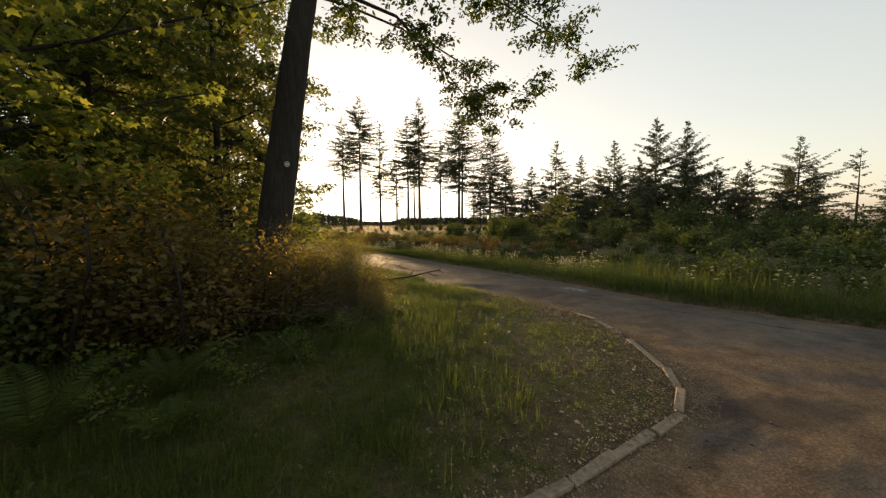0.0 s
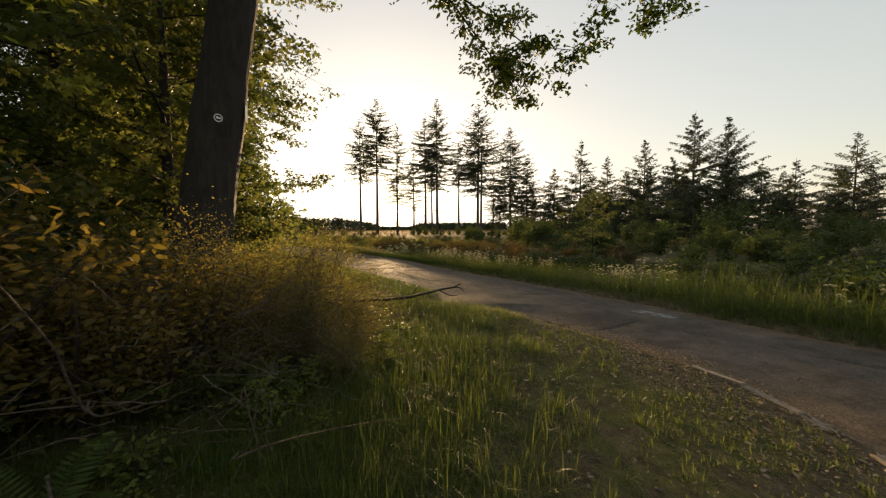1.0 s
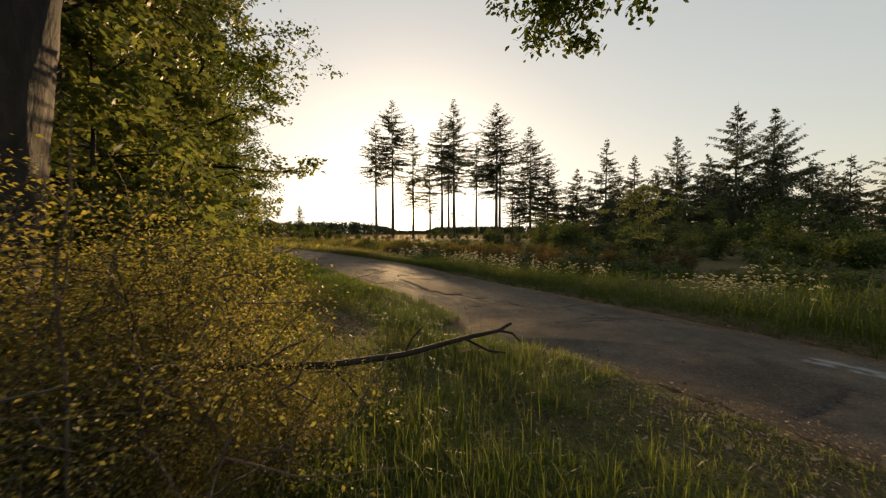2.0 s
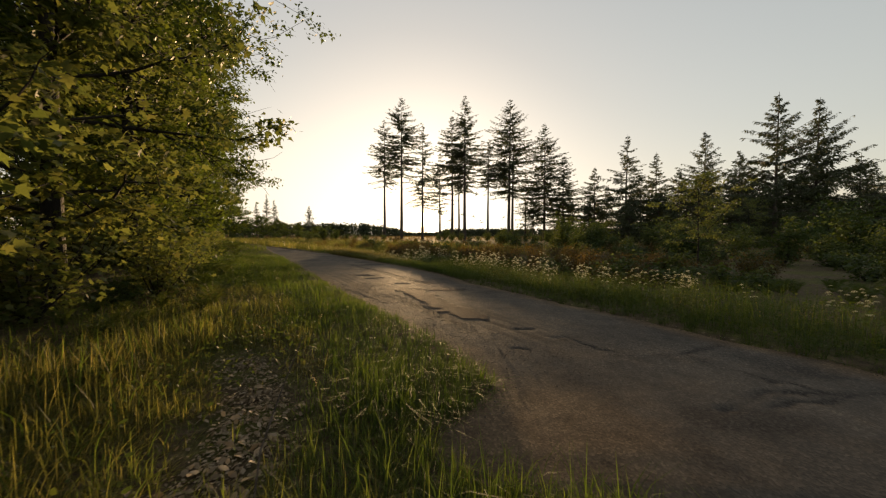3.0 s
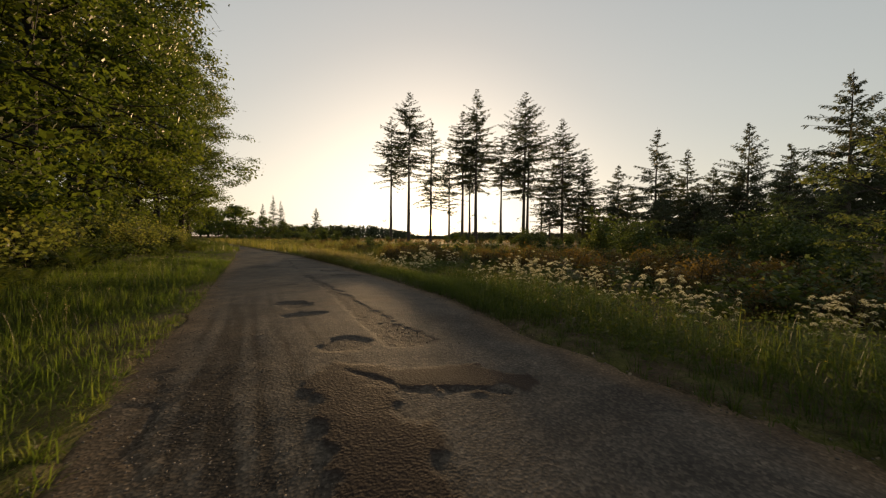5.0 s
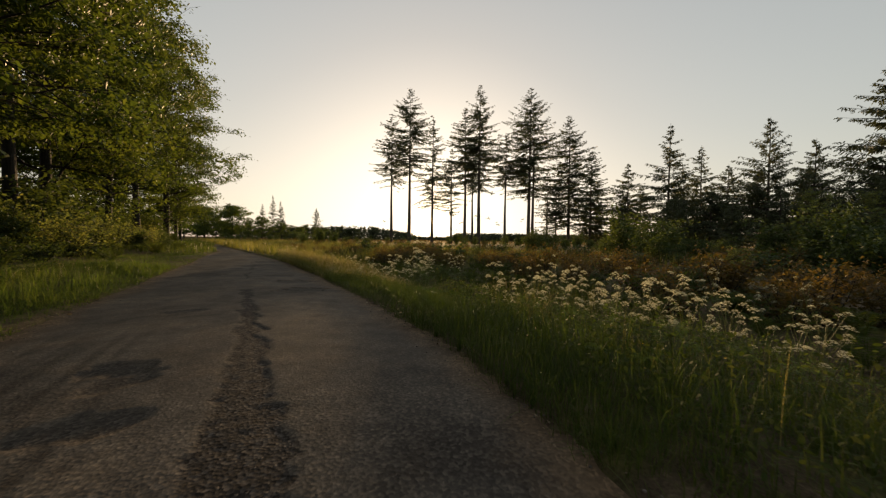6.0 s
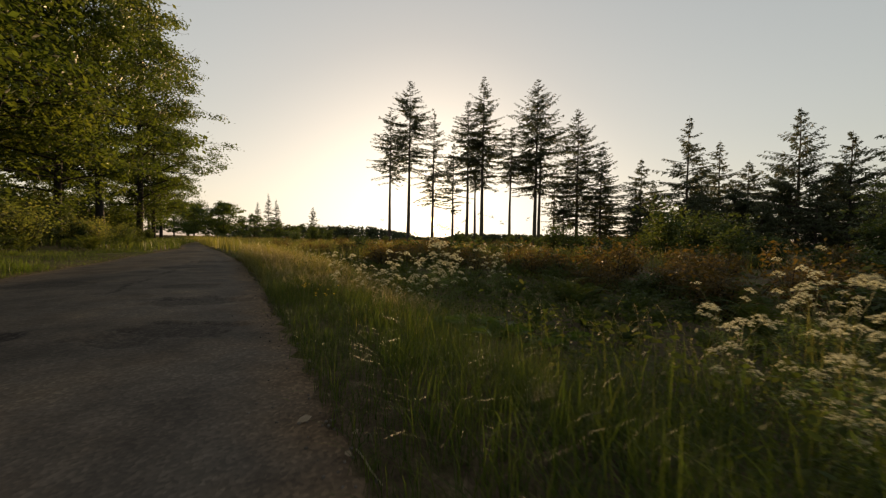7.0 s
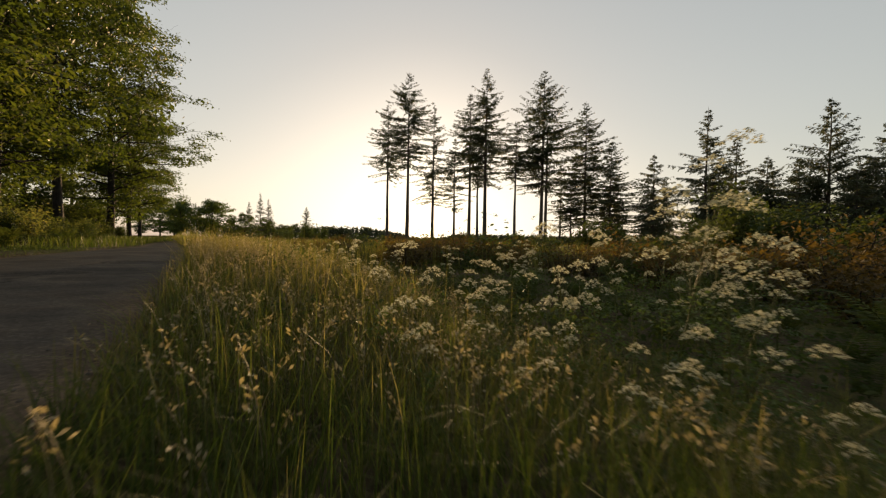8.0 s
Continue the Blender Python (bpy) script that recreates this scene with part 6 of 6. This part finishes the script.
def buttercup(x, y, h, r):
    root = thing("buttercup", "small yellow buttercup on a thin green stalk", "flower", (x, y, gz(x, y)), "buttercups by the lane")
    stalk = Soup()
    tip = np.array([r.normal(0, 0.03), r.normal(0, 0.03), h])
    tube(stalk, [(0, 0, -0.02), tip * np.array([0.3, 0.3, 0.55]), tip], [0.0016, 0.0013, 0.001], 4)
    part("stalk", stalk.mesh("stalk"), M_STALK, root)
    bloom = Soup()
    for k in range(5):
        a = k * 2 * math.pi / 5
        d, e = np.array([math.cos(a), math.sin(a), 0]), np.array([-math.sin(a), math.cos(a), 0])
        up = np.array([0, 0, 1.0])
        bloom.add([tip, tip + 0.005 * d + 0.0045 * e + 0.002 * up, tip + 0.0085 * d + 0.006 * up, tip + 0.005 * d - 0.0045 * e + 0.002 * up], None, [(0, 1, 2, 3)])
    part("bloom", bloom.mesh("bloom"), M_YELLOW, root)


# ---- small things ----
def branch_on_brush():
    r = np.random.default_rng(201)
    root = thing("fallen_branch", "long bare fallen branch sticking out of the brushwood", "branch")
    soup = Soup()
    p = np.array([(-2.0, 12.55, 0.62), (-1.5, 12.6, 0.63), (-1.05, 12.72, 0.6), (-0.65, 12.85, 0.62), (-0.3, 12.95, 0.69), (-0.08, 13.02, 0.72), (0.0, 13.05, 0.76)])
    tube(soup, p, np.linspace(0.026, 0.009, 7), 6)
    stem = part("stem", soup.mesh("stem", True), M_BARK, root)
    for b, e in [((-0.3, 12.95, 0.69), (-0.05, 12.9, 0.62)), ((-0.65, 12.85, 0.62), (-0.55, 12.95, 0.76)), ((-1.05, 12.72, 0.6), (-0.8, 12.6, 0.42)), ((-0.08, 13.02, 0.72), (0.05, 12.98, 0.66))]:
        s = Soup()
        a, c = np.array(b), np.array(e)
        tube(s, [a, (a + c) / 2 + r.normal(0, 0.015, 3), c], [0.009, 0.007, 0.004], 4)
        part("twig", s.mesh("twig"), M_BARK, stem)


def brushwood():
    r = np.random.default_rng(205)
    soup = Soup()
    for _ in range(750):
        c = np.array([r.normal(-2.2, 0.6), r.normal(11.6, 0.9), 0])
        c[2] = gz(c[0], c[1]) + min(1.0, abs(r.normal(0.36, 0.32)))
        p = limb(c, (r.normal(0, 1), r.normal(0, 1), r.normal(0.05, 0.35)), r.uniform(0.2, 0.8), r, 0.7, 6)
        p[:, 2] = np.maximum(p[:, 2], 0.02)
        tube(soup, p, np.linspace(r.uniform(0.002, 0.006), 0.0015, 6), 3)
    for _ in range(16):
        c = np.array([r.normal(-2.1, 0.5), r.normal(11.2, 0.8), 0])
        c[2] = gz(c[0], c[1]) + r.uniform(0.15, 0.6)
        p = limb(c, (r.normal(0, 1), r.normal(0, 0.7), r.normal(0.1, 0.4)), r.uniform(0.5, 1.3), r, 0.8, 8)
        p[:, 2] = np.maximum(p[:, 2], 0.02)
        tube(soup, p, np.linspace(r.uniform(0.004, 0.008), 0.002, 8), 5)
    tagged(part("brushwood", soup.mesh("brushwood"), M_TWIG), "heap of dry brown twigs under the tree", "brushwood", kind="stuff")


def dry_stalk():
    soup = Soup()
    p = np.array([(-2.5, 25.39, 0.02), (-2.46, 25.34, 0.026), (-2.43, 25.3, 0.024), (-2.38, 25.24, 0.028)])
    tube(soup, p, [0.0035, 0.003, 0.003, 0.002], 5)
    tagged(part("dry_stalk", soup.mesh("dry_stalk", True), M_SEED), "pale dry stalk lying on the edge of the lane", "stalk")


def waymark():
    """White ring with an arrow painted on the leaning trunk, and a sheet pinned beside it."""
    root = thing("waymark", "white painted ring with an arrow on dark bark", "sign", (-2.885, 12.5, 2.83))
    root.matrix_basis = pose(-2.885, 12.5, 2.83, 90, 9, 38) @ Matrix.Diagonal((0.6, 0.6, 0.6, 1))
    bm = bmesh.new()
    n = 28
    lo, hi = 0.062, 0.076
    for k in range(n):
        a, b = 2 * math.pi * k / n, 2 * math.pi * (k + 1) / n
        bm.faces.new([bm.verts.new((q * math.cos(t), q * math.sin(t), 0.0)) for q, t in ((lo, a), (hi, a), (hi, b), (lo, b))])
    bmesh.ops.remove_doubles(bm, verts=bm.verts, dist=0.0005)
    ex = bmesh.ops.extrude_face_region(bm, geom=bm.faces[:])
    bmesh.ops.translate(bm, vec=(0, 0, 0.004), verts=[e for e in ex["geom"] if isinstance(e, bmesh.types.BMVert)])
    me = bpy.data.meshes.new("ring")
    bm.to_mesh(me)
    bm.free()
    part("ring", me, M_WHITE, root)
    arrow = [(-0.045, 0, 0), (-0.008, 0.036, 0), (-0.008, 0.014, 0), (0.044, 0.014, 0), (0.044, -0.014, 0), (-0.008, -0.014, 0), (-0.008, -0.036, 0)]
    bm = bmesh.new()
    f = bm.faces.new([bm.verts.new(p) for p in arrow])
    ex = bmesh.ops.extrude_face_region(bm, geom=[f])
    bmesh.ops.translate(bm, vec=(0, 0, 0.004), verts=[e for e in ex["geom"] if isinstance(e, bmesh.types.BMVert)])
    me = bpy.data.meshes.new("arrow")
    bm.to_mesh(me)
    bm.free()
    part("arrow", me, M_WHITE, root)
    bm = bmesh.new()
    bmesh.ops.create_grid(bm, x_segments=4, y_segments=5, size=0.5)
    for v in bm.verts:
        v.co = Vector((v.co.x * 0.16, v.co.y * 0.28, 0.02 * math.sin(v.co.x * 4) + 0.01 * v.co.y))
    ex = bmesh.ops.extrude_face_region(bm, geom=bm.faces[:])
    bmesh.ops.translate(bm, vec=(0, 0, 0.003), verts=[e for e in ex["geom"] if isinstance(e, bmesh.types.BMVert)])
    me = bpy.data.meshes.new("pinned_sheet")
    bm.to_mesh(me)
    bm.free()
    me.materials.append(M_PAPER)
    ob = new("pinned_sheet", me)
    ob.matrix_basis = pose(-2.815, 12.98, 3.05, 90, 9, 124)
    tagged(ob, "weathered white sheet pinned to the side of the trunk", "notice")


def far_wood():
    r = np.random.default_rng(210)
    soup = Soup()
    for _ in range(1400):
        x, y = r.uniform(-190, 190), r.uniform(255, 300)
        hgt = r.uniform(4.2, 5.6) * (1.0 + 0.7 * smooth(-52, -80, x)) * (1 - 0.55 * smooth(-58, -46, x) * smooth(-16, -26, x))
        k = 44
        f = r.uniform(0, 1, k) ** 0.8
        az = r.uniform(0, 6.3, k)
        rad = (1 - f) * r.uniform(1.2, 2.2) + 0.1
        c = np.stack([x + np.cos(az) * rad, y + np.sin(az) * rad, f * hgt], 1)
        leaves(soup, c, np.full(k, 1.3), r, LEAF_QUICK, 1.0, 0.3)
    tagged(part("far_wood", soup.mesh("far_wood"), M_NEEDLE), "low dark line of distant woodland on the horizon", "wood", kind="stuff")


ground()
conifers()
woodland()
undergrowth()
ferns()
far_wood()
branch_on_brush()
brushwood()
dry_stalk()
waymark()
flowers()
grasses()
leaf_litter()
loose_stones()
road()
kerb()
